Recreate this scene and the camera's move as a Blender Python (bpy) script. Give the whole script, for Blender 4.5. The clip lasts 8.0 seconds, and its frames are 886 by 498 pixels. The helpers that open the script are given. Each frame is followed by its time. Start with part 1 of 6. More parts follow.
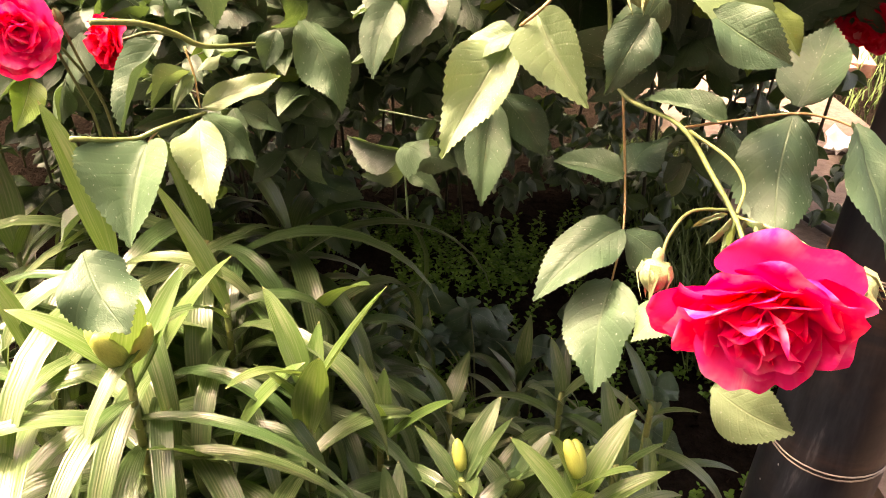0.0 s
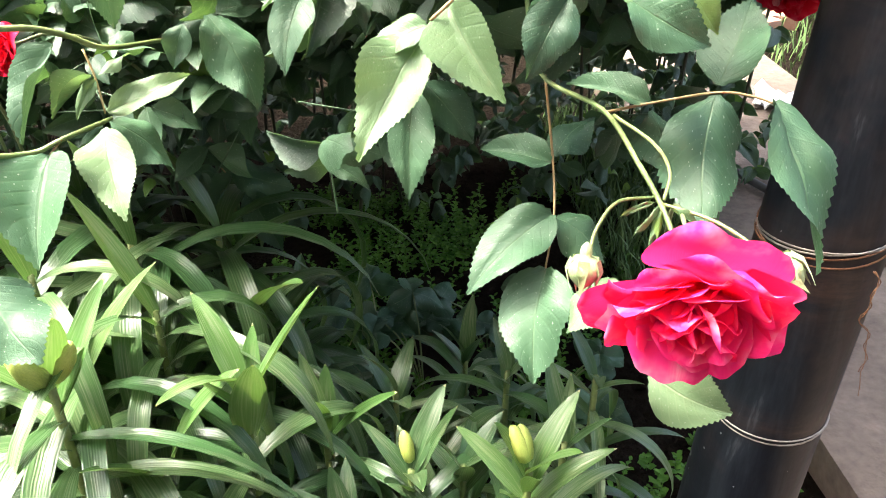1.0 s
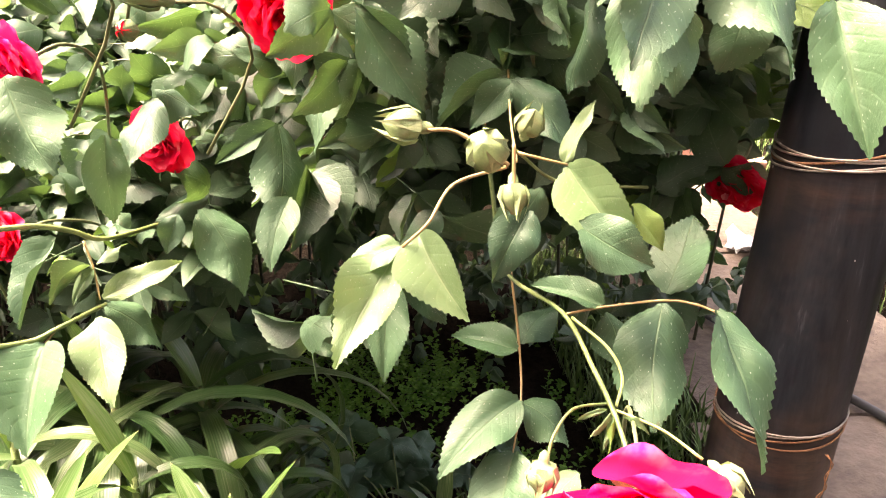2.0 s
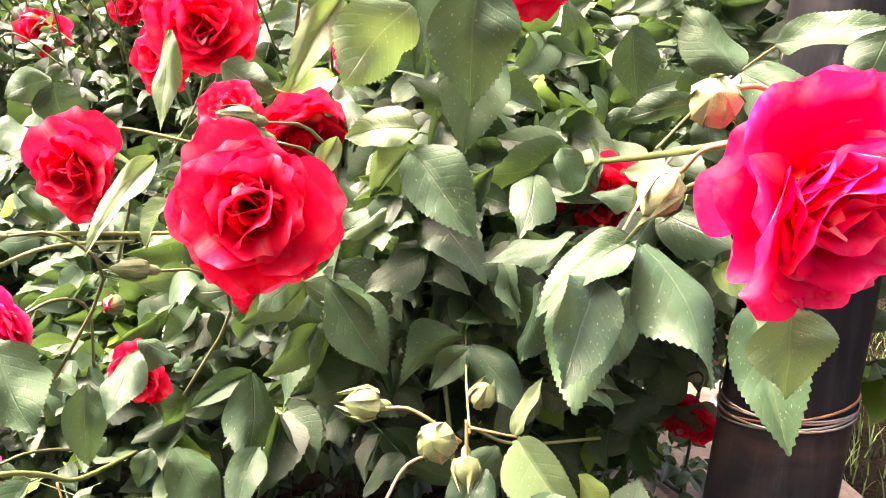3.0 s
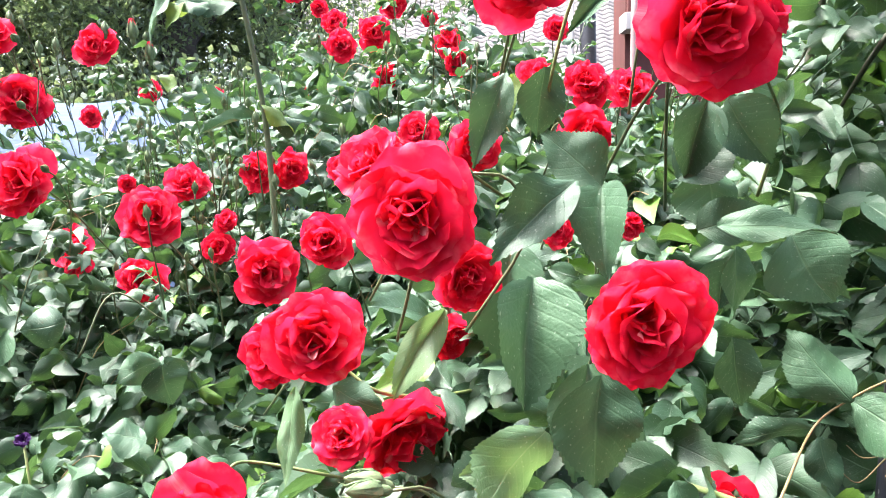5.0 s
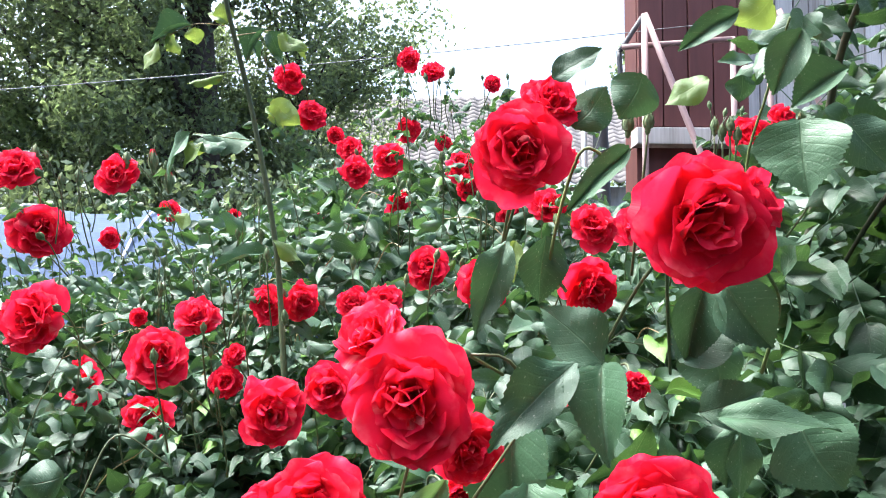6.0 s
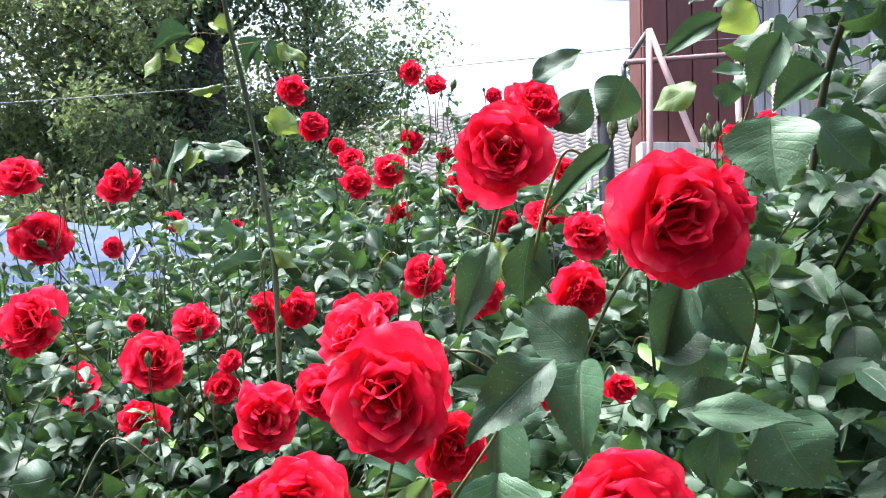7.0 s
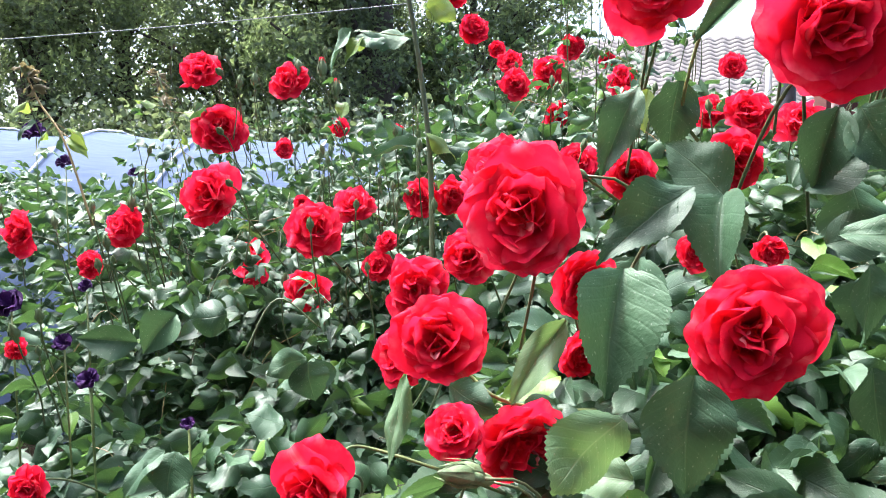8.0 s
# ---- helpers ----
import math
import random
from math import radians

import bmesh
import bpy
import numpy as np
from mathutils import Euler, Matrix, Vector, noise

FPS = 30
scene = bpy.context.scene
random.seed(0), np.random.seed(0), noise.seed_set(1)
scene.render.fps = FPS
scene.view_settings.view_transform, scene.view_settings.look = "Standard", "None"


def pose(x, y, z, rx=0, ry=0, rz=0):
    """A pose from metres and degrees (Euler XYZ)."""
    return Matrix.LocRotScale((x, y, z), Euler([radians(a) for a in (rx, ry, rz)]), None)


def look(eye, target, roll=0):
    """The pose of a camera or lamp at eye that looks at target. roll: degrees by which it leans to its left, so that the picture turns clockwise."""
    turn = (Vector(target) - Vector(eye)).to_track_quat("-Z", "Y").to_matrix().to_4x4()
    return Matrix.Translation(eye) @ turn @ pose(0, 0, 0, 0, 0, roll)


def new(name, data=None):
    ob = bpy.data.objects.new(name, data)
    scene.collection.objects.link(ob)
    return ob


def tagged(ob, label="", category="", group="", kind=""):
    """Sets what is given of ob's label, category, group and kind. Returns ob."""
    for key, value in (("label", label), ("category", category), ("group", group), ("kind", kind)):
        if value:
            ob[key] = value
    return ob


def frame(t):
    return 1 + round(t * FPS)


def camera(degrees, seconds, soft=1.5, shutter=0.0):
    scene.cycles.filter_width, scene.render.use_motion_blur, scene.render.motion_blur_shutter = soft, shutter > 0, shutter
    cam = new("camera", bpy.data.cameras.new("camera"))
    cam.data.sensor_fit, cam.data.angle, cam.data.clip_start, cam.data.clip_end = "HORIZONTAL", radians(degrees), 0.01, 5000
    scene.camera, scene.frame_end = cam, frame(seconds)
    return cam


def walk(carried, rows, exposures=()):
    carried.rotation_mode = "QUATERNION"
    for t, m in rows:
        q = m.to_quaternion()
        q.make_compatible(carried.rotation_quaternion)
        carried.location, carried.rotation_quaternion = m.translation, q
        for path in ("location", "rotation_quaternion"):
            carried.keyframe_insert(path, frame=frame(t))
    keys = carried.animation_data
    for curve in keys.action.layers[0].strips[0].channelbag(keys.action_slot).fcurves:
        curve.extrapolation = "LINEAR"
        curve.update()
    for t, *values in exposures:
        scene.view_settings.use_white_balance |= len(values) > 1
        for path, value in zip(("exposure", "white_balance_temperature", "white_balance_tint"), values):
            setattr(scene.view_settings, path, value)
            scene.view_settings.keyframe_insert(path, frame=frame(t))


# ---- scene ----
cam = camera(57.0, 8.0, soft=1.0)
PATH = [
    (0, (0.009, -0.012, 0.751), (0.010, 1.733, -0.226), 1.6),
    (0.5, (0.019, 0.008, 0.758), (0.110, 1.717, -0.277), 0.4),
    (1, (0.019, 0.007, 0.758), (0.151, 1.709, -0.283), 0.1),
    (1.5, (0.019, 0.003, 0.774), (0.186, 1.728, -0.223), 0.6),
    (2, (0.025, -0.004, 0.807), (0.202, 1.831, 0.033), 1.1),
    (2.2, (0.030, -0.005, 0.827), (0.208, 1.859, 0.124), 1.2),
    (3.3, (0.039, -0.019, 0.898), (0.244, 1.937, 0.537), 2.2),
    (3.5, (0.039, -0.020, 0.910), (0.240, 1.944, 0.593), 2.2),
    (4, (0.027, -0.013, 0.954), (0.190, 1.965, 0.711), 1.7),
    (4.2, (0.024, -0.010, 0.971), (0.165, 1.976, 0.753), 1.4),
    (5.3, (-0.001, -0.008, 1.017), (0.050, 1.990, 0.968), -0.2),
    (5.5, (0.004, -0.008, 1.028), (0.042, 1.991, 1.054), 0.0),
    (6, (0.013, -0.008, 1.051), (0.045, 1.988, 1.169), 0.2),
    (6.5, (0.021, -0.012, 1.044), (0.044, 1.982, 1.194), 0.3),
    (7, (0.029, -0.014, 1.040), (0.042, 1.980, 1.196), 0.5),
    (7.5, (0.043, -0.023, 1.019), (-0.088, 1.972, 1.093), 0.9),
    (8, (0.045, -0.021, 0.977), (-0.328, 1.944, 0.957), 2.7),
]
EXPOSURES = [
    (0.0, 3.0, 9600, 29), (0.5, 3.1, 6900, 8), (1.0, 3.2, 6400, 4), (1.5, 3.25, 6700, 7), (2.0, 3.35, 8000, 18), (2.2, 3.3, 8000, 20),
    (3.5, 3.05, 7200, 24), (4.0, 2.95, 6700, 19), (5.5, 2.5, 5650, 4), (6.0, 2.15, 5600, 3), (6.5, 1.97, 5600, 5), (8.0, 2.25, 5700, 6),
]
walk(cam, [(t, look(eye, target, roll)) for t, eye, target, roll in PATH], EXPOSURES)

# ---- light ----
SUN_AZ, SUN_EL = 288.0, 65.0          # where the sun stands: degrees clockwise from +y, and above the horizon
world = bpy.data.worlds.new("world")
scene.world = world
world.use_nodes = True
wn = world.node_tree.nodes
sky = wn.new("ShaderNodeTexSky")
sky.sky_type = "NISHITA"
sky.sun_disc = False
sky.sun_elevation = radians(SUN_EL)
sky.sun_rotation = radians(SUN_AZ)
sky.air_density, sky.dust_density, sky.ozone_density = 0.7, 10.0, 0.4
wn["Background"].inputs["Strength"].default_value = 0.19
world.node_tree.links.new(sky.outputs["Color"], wn["Background"].inputs["Color"])
sun = new("sun", bpy.data.lights.new("sun", "SUN"))
sun.data.energy, sun.data.angle, sun.data.color = 1.3, radians(4.0), (1.0, 0.94, 0.84)
sun_from = Vector((math.sin(radians(SUN_AZ)) * math.cos(radians(SUN_EL)), math.cos(radians(SUN_AZ)) * math.cos(radians(SUN_EL)), math.sin(radians(SUN_EL))))
sun.matrix_world = look(sun_from * 20, (0, 0, 0))

# ---- materials ----


class Mat:
    """A node material with a Principled shader and a few short ways to wire it."""

    def __init__(self, name, rough=0.6, metal=0.0, spec=0.5):
        self.m = bpy.data.materials.new(name)
        self.m.use_nodes = True
        self.t = self.m.node_tree
        self.p = self.t.nodes["Principled BSDF"]
        self.set("Roughness", rough)
        self.set("Metallic", metal)
        self.set("Specular IOR Level", spec)

    def add(self, kind, **inputs):
        n = self.t.nodes.new("ShaderNode" + kind)
        for key, value in inputs.items():
            self.put(n, key.replace("_", " "), value)
        return n

    def put(self, n, key, value):
        sock = n.inputs[int(key[1:])] if key[0] == "#" else n.inputs[key]
        if isinstance(value, bpy.types.NodeSocket):
            self.t.links.new(value, sock)
        else:
            sock.default_value = value

    def set(self, key, value):
        self.put(self.p, key, value)

    def coords(self, scale=1.0, kind="Object"):
        c = self.add("TexCoord").outputs[kind]
        mp = self.add("Mapping", Vector=c)
        mp.inputs["Scale"].default_value = (scale, scale, scale) if not isinstance(scale, tuple) else scale
        return mp.outputs["Vector"]

    def noise(self, vec, scale, detail=4.0, rough=0.6):
        return self.add("TexNoise", Vector=vec, Scale=scale, Detail=detail, Roughness=rough).outputs["Fac"]

    def ramp(self, fac, stops):
        n = self.add("ValToRGB", Fac=fac)
        r = n.color_ramp
        while len(r.elements) < len(stops):
            r.elements.new(0.5)
        for e, (pos, col) in zip(r.elements, stops):
            e.position, e.color = pos, (*col, 1)
        return n.outputs["Color"]

    def math(self, op, a, b=0.0, clamp=False):
        n = self.add("Math")
        n.operation, n.use_clamp = op, clamp
        self.put(n, "#0", a)
        self.put(n, "#1", b)
        return n.outputs[0]

    def mix(self, fac, a, b, mode="MIX"):
        n = self.add("MixRGB", Fac=fac)
        n.blend_type = mode
        for key, v in (("Color1", a), ("Color2", b)):
            self.put(n, key, (*v, 1) if isinstance(v, tuple) and len(v) == 3 else v)
        return n.outputs["Color"]

    def bump(self, height, strength=0.3, dist=0.002):
        n = self.add("Bump", Height=height, Strength=strength, Distance=dist)
        self.set("Normal", n.outputs["Normal"])
        return n.outputs["Normal"]

    def luck(self):
        """A number between 0 and 1 that differs from piece to piece."""
        a = self.add("ObjectInfo").outputs["Random"]
        b = self.add("NewGeometry").outputs["Random Per Island"]
        return self.math("FRACT", self.math("ADD", a, b))

    def thin(self, colour, share):
        """Lets light through, as leaves and petals do."""
        tr = self.add("BsdfTranslucent", Color=colour)
        mx = self.add("MixShader", Fac=share)
        self.t.links.new(self.p.outputs[0], mx.inputs[1])
        self.t.links.new(tr.outputs[0], mx.inputs[2])
        self.t.links.new(mx.outputs[0], self.t.nodes["Material Output"].inputs["Surface"])


def leaf_material(name, dark, light, vein, rough, through_col, share=0.28, veins=9.0, lime=0.0):
    m = Mat(name, rough, 0, 0.5)
    uv = m.add("UVMap").outputs["UV"]
    xyz = m.add("SeparateXYZ", Vector=uv)
    across = m.math("ABSOLUTE", m.math("SUBTRACT", xyz.outputs["X"], 0.5))
    along = xyz.outputs["Y"]
    slant = m.math("SUBTRACT", along, m.math("MULTIPLY", across, 0.55))
    side = m.math("PINGPONG", m.math("MULTIPLY", slant, veins), 0.5)
    side = m.math("SUBTRACT", 1.0, m.math("MULTIPLY", side, 7.0), True)
    rib = m.math("SUBTRACT", 1.0, m.math("MULTIPLY", across, 46.0), True)
    lines = m.math("MAXIMUM", m.math("MULTIPLY", side, 0.22), rib)
    luck = m.luck()
    vec = m.add("VectorMath")
    m.put(vec, "#0", uv)
    m.put(vec, "#1", m.add("CombineXYZ", X=m.math("MULTIPLY", luck, 61.0), Y=m.math("MULTIPLY", luck, 37.0)).outputs[0])
    vec = vec.outputs[0]
    blotch = m.noise(vec, 2.2, 3)
    tone = m.math("ADD", m.math("MULTIPLY", luck, 0.75), m.math("MULTIPLY", blotch, 0.35), True)
    col = m.ramp(tone, [(0.05, dark), (0.6, tuple((a + b) / 2 for a, b in zip(dark, light))), (0.95, light)])
    # lime: share of leaflets whose base colour imitates light from behind
    if lime:
        col = m.mix(m.math("GREATER_THAN", luck, 1.0 - lime), col, (0.11, 0.22, 0.025))
    specks = m.math("GREATER_THAN", m.noise(vec, 30.0, 1, 0.4), 0.715)
    col = m.mix(m.math("MULTIPLY", specks, 0.34), col, (0.5, 0.55, 0.46))
    col = m.mix(m.math("MULTIPLY", lines, 0.36), col, vein)
    m.set("Base Color", col)
    m.set("Roughness", m.math("ADD", rough - 0.08, m.math("MULTIPLY", m.noise(vec, 9.0, 3), 0.3)))
    cells = m.add("TexVoronoi", Vector=vec, Scale=17.0)
    cells.feature = "DISTANCE_TO_EDGE"
    net = m.math("SUBTRACT", 1.0, m.math("MULTIPLY", cells.outputs["Distance"], 7.0), True)
    fine = m.math("ADD", m.noise(vec, 26.0, 3), m.math("MULTIPLY", net, -0.1))
    m.bump(m.math("SUBTRACT", m.math("MULTIPLY", fine, 0.5), m.math("MULTIPLY", lines, 0.8)), 0.45, 0.0012)
    m.thin(m.mix(0.25, through_col, col), share)
    return m.m


LEAF = {
    "full": leaf_material("rose_leaf", (0.016, 0.051, 0.026), (0.054, 0.121, 0.056), (0.15, 0.23, 0.12), 0.5, (0.10, 0.19, 0.06), 0.13),
    # Paler copy of the leaf: direct sun on it is part of the colour.
    "pale": leaf_material("rose_leaf_pale_sunlit", (0.07, 0.135, 0.06), (0.14, 0.21, 0.105), (0.32, 0.38, 0.22), 0.45, (0.25, 0.42, 0.1), 0.2),
    "fill": leaf_material("rose_leaf_small", (0.018, 0.048, 0.026), (0.074, 0.138, 0.076), (0.17, 0.24, 0.15), 0.40, (0.14, 0.27, 0.05), 0.18, lime=0.035),
    "dry": leaf_material("rose_leaf_dry", (0.08, 0.07, 0.035), (0.20, 0.16, 0.09), (0.25, 0.2, 0.12), 0.6, (0.3, 0.24, 0.1), 0.25),
    # Young leaves; the sun shining through them is put into this yellow-green.
    "young": leaf_material("rose_leaf_young_backlit", (0.075, 0.14, 0.03), (0.15, 0.22, 0.05), (0.24, 0.32, 0.1), 0.45, (0.34, 0.44, 0.07), 0.32),
}


def lily_material(name, dark, light):
    m = Mat(name, 0.3, 0, 0.5)
    uv = m.add("UVMap").outputs["UV"]
    xyz = m.add("SeparateXYZ", Vector=uv)
    stripes = m.math("PINGPONG", m.math("MULTIPLY", m.math("ADD", xyz.outputs["X"], m.math("MULTIPLY", m.noise(uv, 3.0, 2), 0.06)), 9.0), 0.5)
    vec = m.coords(1.0)
    tone = m.math("ADD", m.math("MULTIPLY", m.luck(), 0.6), m.math("MULTIPLY", m.noise(vec, 3.0, 3), 0.5), True)
    col = m.ramp(tone, [(0.1, dark), (0.9, light)])
    streak = m.add("TexNoise", Vector=m.add("Mapping", Vector=uv, Scale=(11.0, 1.4, 1.0)).outputs["Vector"], Scale=1.6, Detail=4.0).outputs["Fac"]
    worn = m.math("MULTIPLY", m.math("SUBTRACT", m.math("ADD", streak, m.math("MULTIPLY", m.luck(), 0.12)), 0.55, True), 3.2, True)
    col = m.mix(m.math("MULTIPLY", worn, 0.65), col, (0.30, 0.31, 0.20))
    col = m.mix(m.math("MULTIPLY", m.math("SUBTRACT", 0.5, stripes), 0.12), col, (0.035, 0.07, 0.025))
    tips = m.math("MULTIPLY", m.math("GREATER_THAN", xyz.outputs["Y"], 0.97), 0.6)
    col = m.mix(tips, col, (0.42, 0.36, 0.18))
    m.set("Base Color", col)
    m.bump(stripes, 0.3, 0.0012)
    m.thin(m.mix(0.4, (0.25, 0.45, 0.07), col), 0.18)
    return m.m


LILY = lily_material("lily_leaf", (0.022, 0.062, 0.022), (0.058, 0.115, 0.038))
LILY_TOP = lily_material("lily_leaf_young", (0.042, 0.105, 0.025), (0.085, 0.165, 0.042))


def petal_material(name, deep, bright, rim_colour):
    m = Mat(name, 0.66, 0, 0.07)
    uv = m.add("UVMap").outputs["UV"]
    xyz = m.add("SeparateXYZ", Vector=uv)
    vec = m.coords(1.0)
    tone = m.math("ADD", m.math("MULTIPLY", m.luck(), 0.5), m.math("MULTIPLY", m.noise(vec, 2.5, 3), 0.55), True)
    col = m.ramp(tone, [(0.15, deep), (0.9, bright)])
    foot = m.math("SUBTRACT", 1.0, m.math("MULTIPLY", xyz.outputs["Y"], 6.0), True)
    col = m.mix(foot, col, (0.8, 0.55, 0.35))
    rim = m.math("MULTIPLY", m.math("SUBTRACT", xyz.outputs["Y"], 0.74, True), 4.0, True)
    worn = m.math("MULTIPLY", rim, m.math("MULTIPLY", m.math("SUBTRACT", m.noise(vec, 5.0, 3), 0.45, True), 4.0, True))
    col = m.mix(m.math("MULTIPLY", worn, 0.7), col, rim_colour)
    nerve = m.add("TexNoise", Vector=m.add("Mapping", Vector=uv, Scale=(26, 1.6, 1)).outputs["Vector"], Scale=2.0, Detail=3.0).outputs["Fac"]
    middle = m.math("SUBTRACT", 1.0, m.math("MULTIPLY", m.math("ABSOLUTE", m.math("SUBTRACT", xyz.outputs["X"], 0.5)), 9.0), True)
    streak = m.math("MULTIPLY", m.math("MULTIPLY", middle, m.math("GREATER_THAN", m.luck(), 0.9)), m.math("MULTIPLY", nerve, 1.5), True)
    col = m.mix(m.math("MULTIPLY", streak, 0.45), col, (0.9, 0.55, 0.6))
    m.set("Base Color", col)
    m.bump(nerve, 0.2, 0.0012)
    m.thin(m.mix(0.5, (0.95, 0.02, 0.06), col), 0.42)
    return m.m


PETAL = petal_material("rose_petal", (0.64, 0.005, 0.038), (0.88, 0.016, 0.085), (0.92, 0.19, 0.26))
PETAL_PALE = petal_material("rose_petaloid", (0.86, 0.12, 0.2), (0.92, 0.42, 0.48), (0.93, 0.62, 0.64))
# Same red petals, with the washed-out pink of strong light painted in.
PETAL_SUN_PINK = petal_material("rose_petal_sun_pink", (0.86, 0.008, 0.13), (0.93, 0.04, 0.27), (0.93, 0.40, 0.50))


def plain(name, dark, light, rough, scale=6.0, bump=0.3, metal=0.0, spec=0.5, dist=0.002, kind="Object", stretch=(1, 1, 1)):
    """A mottled surface: two scales of stain and a fine relief."""
    m = Mat(name, rough, metal, spec)
    vec = m.coords(tuple(stretch), kind)
    big, small = m.noise(vec, scale, 4), m.noise(vec, scale * 9, 5)
    tone = m.math("ADD", m.math("MULTIPLY", big, 0.6), m.math("MULTIPLY", small, 0.4))
    tone = m.math("ADD", tone, m.math("MULTIPLY", m.math("SUBTRACT", m.luck(), 0.5), 0.25))
    m.set("Base Color", m.ramp(tone, [(0.3, dark), (0.7, light)]))
    m.bump(small, bump, dist)
    return m.m


STALK = {
    "green": plain("green_stalk", (0.075, 0.12, 0.035), (0.19, 0.22, 0.075), 0.5, 30),
    "brown": plain("brown_stalk", (0.20, 0.13, 0.06), (0.36, 0.27, 0.12), 0.5, 12),
    "dark": plain("old_cane", (0.02, 0.024, 0.013), (0.06, 0.062, 0.032), 0.6, 14),
    "olive": plain("olive_stalk", (0.05, 0.072, 0.03), (0.12, 0.135, 0.06), 0.5, 14),
}
BUD = {
    "pale": plain("bud_pale", (0.17, 0.24, 0.10), (0.33, 0.38, 0.20), 0.6, 3, 0.4, kind="Generated"),
    "green": plain("bud_green", (0.09, 0.14, 0.06), (0.18, 0.23, 0.11), 0.6, 3, 0.3, kind="Generated"),
}
BUD["red"] = BUD["pink"] = BUD["green"]
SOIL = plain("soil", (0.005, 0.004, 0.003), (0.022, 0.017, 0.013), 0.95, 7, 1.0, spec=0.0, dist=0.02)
CONCRETE = plain("concrete", (0.10, 0.074, 0.058), (0.27, 0.21, 0.17), 0.9, 7.0, 0.7, dist=0.006)
GREY_RENDER = plain("grey_render", (0.06, 0.06, 0.062), (0.12, 0.12, 0.125), 0.9, 2.0, 0.5, dist=0.004)
GRASS = plain("grass", (0.04, 0.09, 0.02), (0.12, 0.2, 0.05), 0.7, 8)
WEED = plain("weed_leaf", (0.035, 0.095, 0.014), (0.10, 0.21, 0.032), 0.6, 20, 0.2, spec=0.1)
WIRE = plain("tie_wire", (0.2, 0.17, 0.15), (0.42, 0.38, 0.34), 0.4, 60, 0.3, metal=0.8)
RUSTY = plain("rusty_wire", (0.11, 0.045, 0.02), (0.26, 0.13, 0.065), 0.75, 60, 0.3, metal=0.3)
WHITE = plain("white_plastic", (0.68, 0.69, 0.7), (0.82, 0.82, 0.82), 0.5, 8, 0.15)
BRICK = plain("brick", (0.28, 0.12, 0.08), (0.45, 0.26, 0.2), 0.85, 12, 0.6)
BROWN_WOOD = plain("oxide_paint", (0.07, 0.018, 0.016), (0.135, 0.04, 0.036), 0.6, 2.5, 0.4, stretch=(1.0, 1.0, 0.15))
GREY_WOOD = plain("whitewashed_board", (0.30, 0.27, 0.24), (0.72, 0.70, 0.68), 0.85, 3.0, 0.6, stretch=(3.0, 1.0, 0.12))
PINK_PAINT = plain("pink_paint", (0.26, 0.16, 0.155), (0.42, 0.29, 0.285), 0.55, 6, 0.3)
ROOF_TILE = plain("roof_sheet", (0.11, 0.10, 0.095), (0.2, 0.18, 0.175), 0.85, 1.2, 0.5)
DARK_PIPE = plain("drain_pipe", (0.03, 0.03, 0.035), (0.07, 0.07, 0.08), 0.5, 8)
BARK = plain("bark", (0.025, 0.02, 0.016), (0.09, 0.075, 0.06), 0.9, 5, 1.0, dist=0.02)
PURPLE = plain("purple_petal", (0.022, 0.006, 0.05), (0.06, 0.018, 0.11), 0.7, 20, spec=0.15)
CABLE = plain("cable", (0.2, 0.2, 0.2), (0.3, 0.3, 0.3), 0.6, 10)

pm = Mat("black_pipe", 0.45, 0, 0.16)
pv = pm.coords(1.0)
pv2 = pm.coords((14.0, 14.0, 1.6))
scuff = pm.noise(pv2, 3.0, 5, 0.7)
dust = pm.noise(pv, 9.0, 5, 0.65)
pc = pm.ramp(scuff, [(0.45, (0.004, 0.005, 0.008)), (0.62, (0.011, 0.014, 0.019)), (0.80, (0.08, 0.085, 0.095))])
pc = pm.mix(pm.math("MULTIPLY", pm.math("SUBTRACT", dust, 0.55, True), 0.8, True), pc, (0.13, 0.085, 0.06))
chips = pm.math("GREATER_THAN", pm.noise(pv, 75.0, 2, 0.5), 0.75)
pc = pm.mix(pm.math("MULTIPLY", chips, 0.5), pc, (0.4, 0.4, 0.4))
zz = pm.add("SeparateXYZ", Vector=pv).outputs["Z"]
for height, reach, much in ((0.475, 24.0, 0.5), (0.36, 60.0, 0.3), (0.655, 40.0, 0.35)):
    band = pm.math("SUBTRACT", 1.0, pm.math("MULTIPLY", pm.math("ABSOLUTE", pm.math("SUBTRACT", zz, height)), reach), True)
    smear = pm.noise(pm.coords((30.0, 30.0, 140.0)), 1.0, 4, 0.7)
    pc = pm.mix(pm.math("MULTIPLY", pm.math("MULTIPLY", band, pm.math("SUBTRACT", smear, 0.3, True)), much, True), pc, (0.17, 0.09, 0.05))
pm.set("Base Color", pc)
pm.set("Roughness", pm.math("ADD", 0.3, pm.math("MULTIPLY", dust, 0.4)))
pm.bump(pm.noise(pv, 40.0, 4), 0.25, 0.002)
PIPE = pm.m

fm = Mat("greenhouse_film", 0.75, 0, 0.04)
fv = fm.coords(1.0)
fm.set("Base Color", fm.ramp(fm.noise(fv, 1.6, 4), [(0.3, (0.07, 0.095, 0.165)), (0.7, (0.10, 0.13, 0.205))]))
fm.bump(fm.noise(fm.coords((1.0, 6.0, 1.0)), 2.0, 3), 0.5, 0.03)
fm.thin((0.12, 0.16, 0.25, 1), 0.15)
FILM = fm.m


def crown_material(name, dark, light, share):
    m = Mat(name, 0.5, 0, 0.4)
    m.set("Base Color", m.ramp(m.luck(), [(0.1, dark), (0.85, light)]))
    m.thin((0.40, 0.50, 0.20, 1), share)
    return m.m


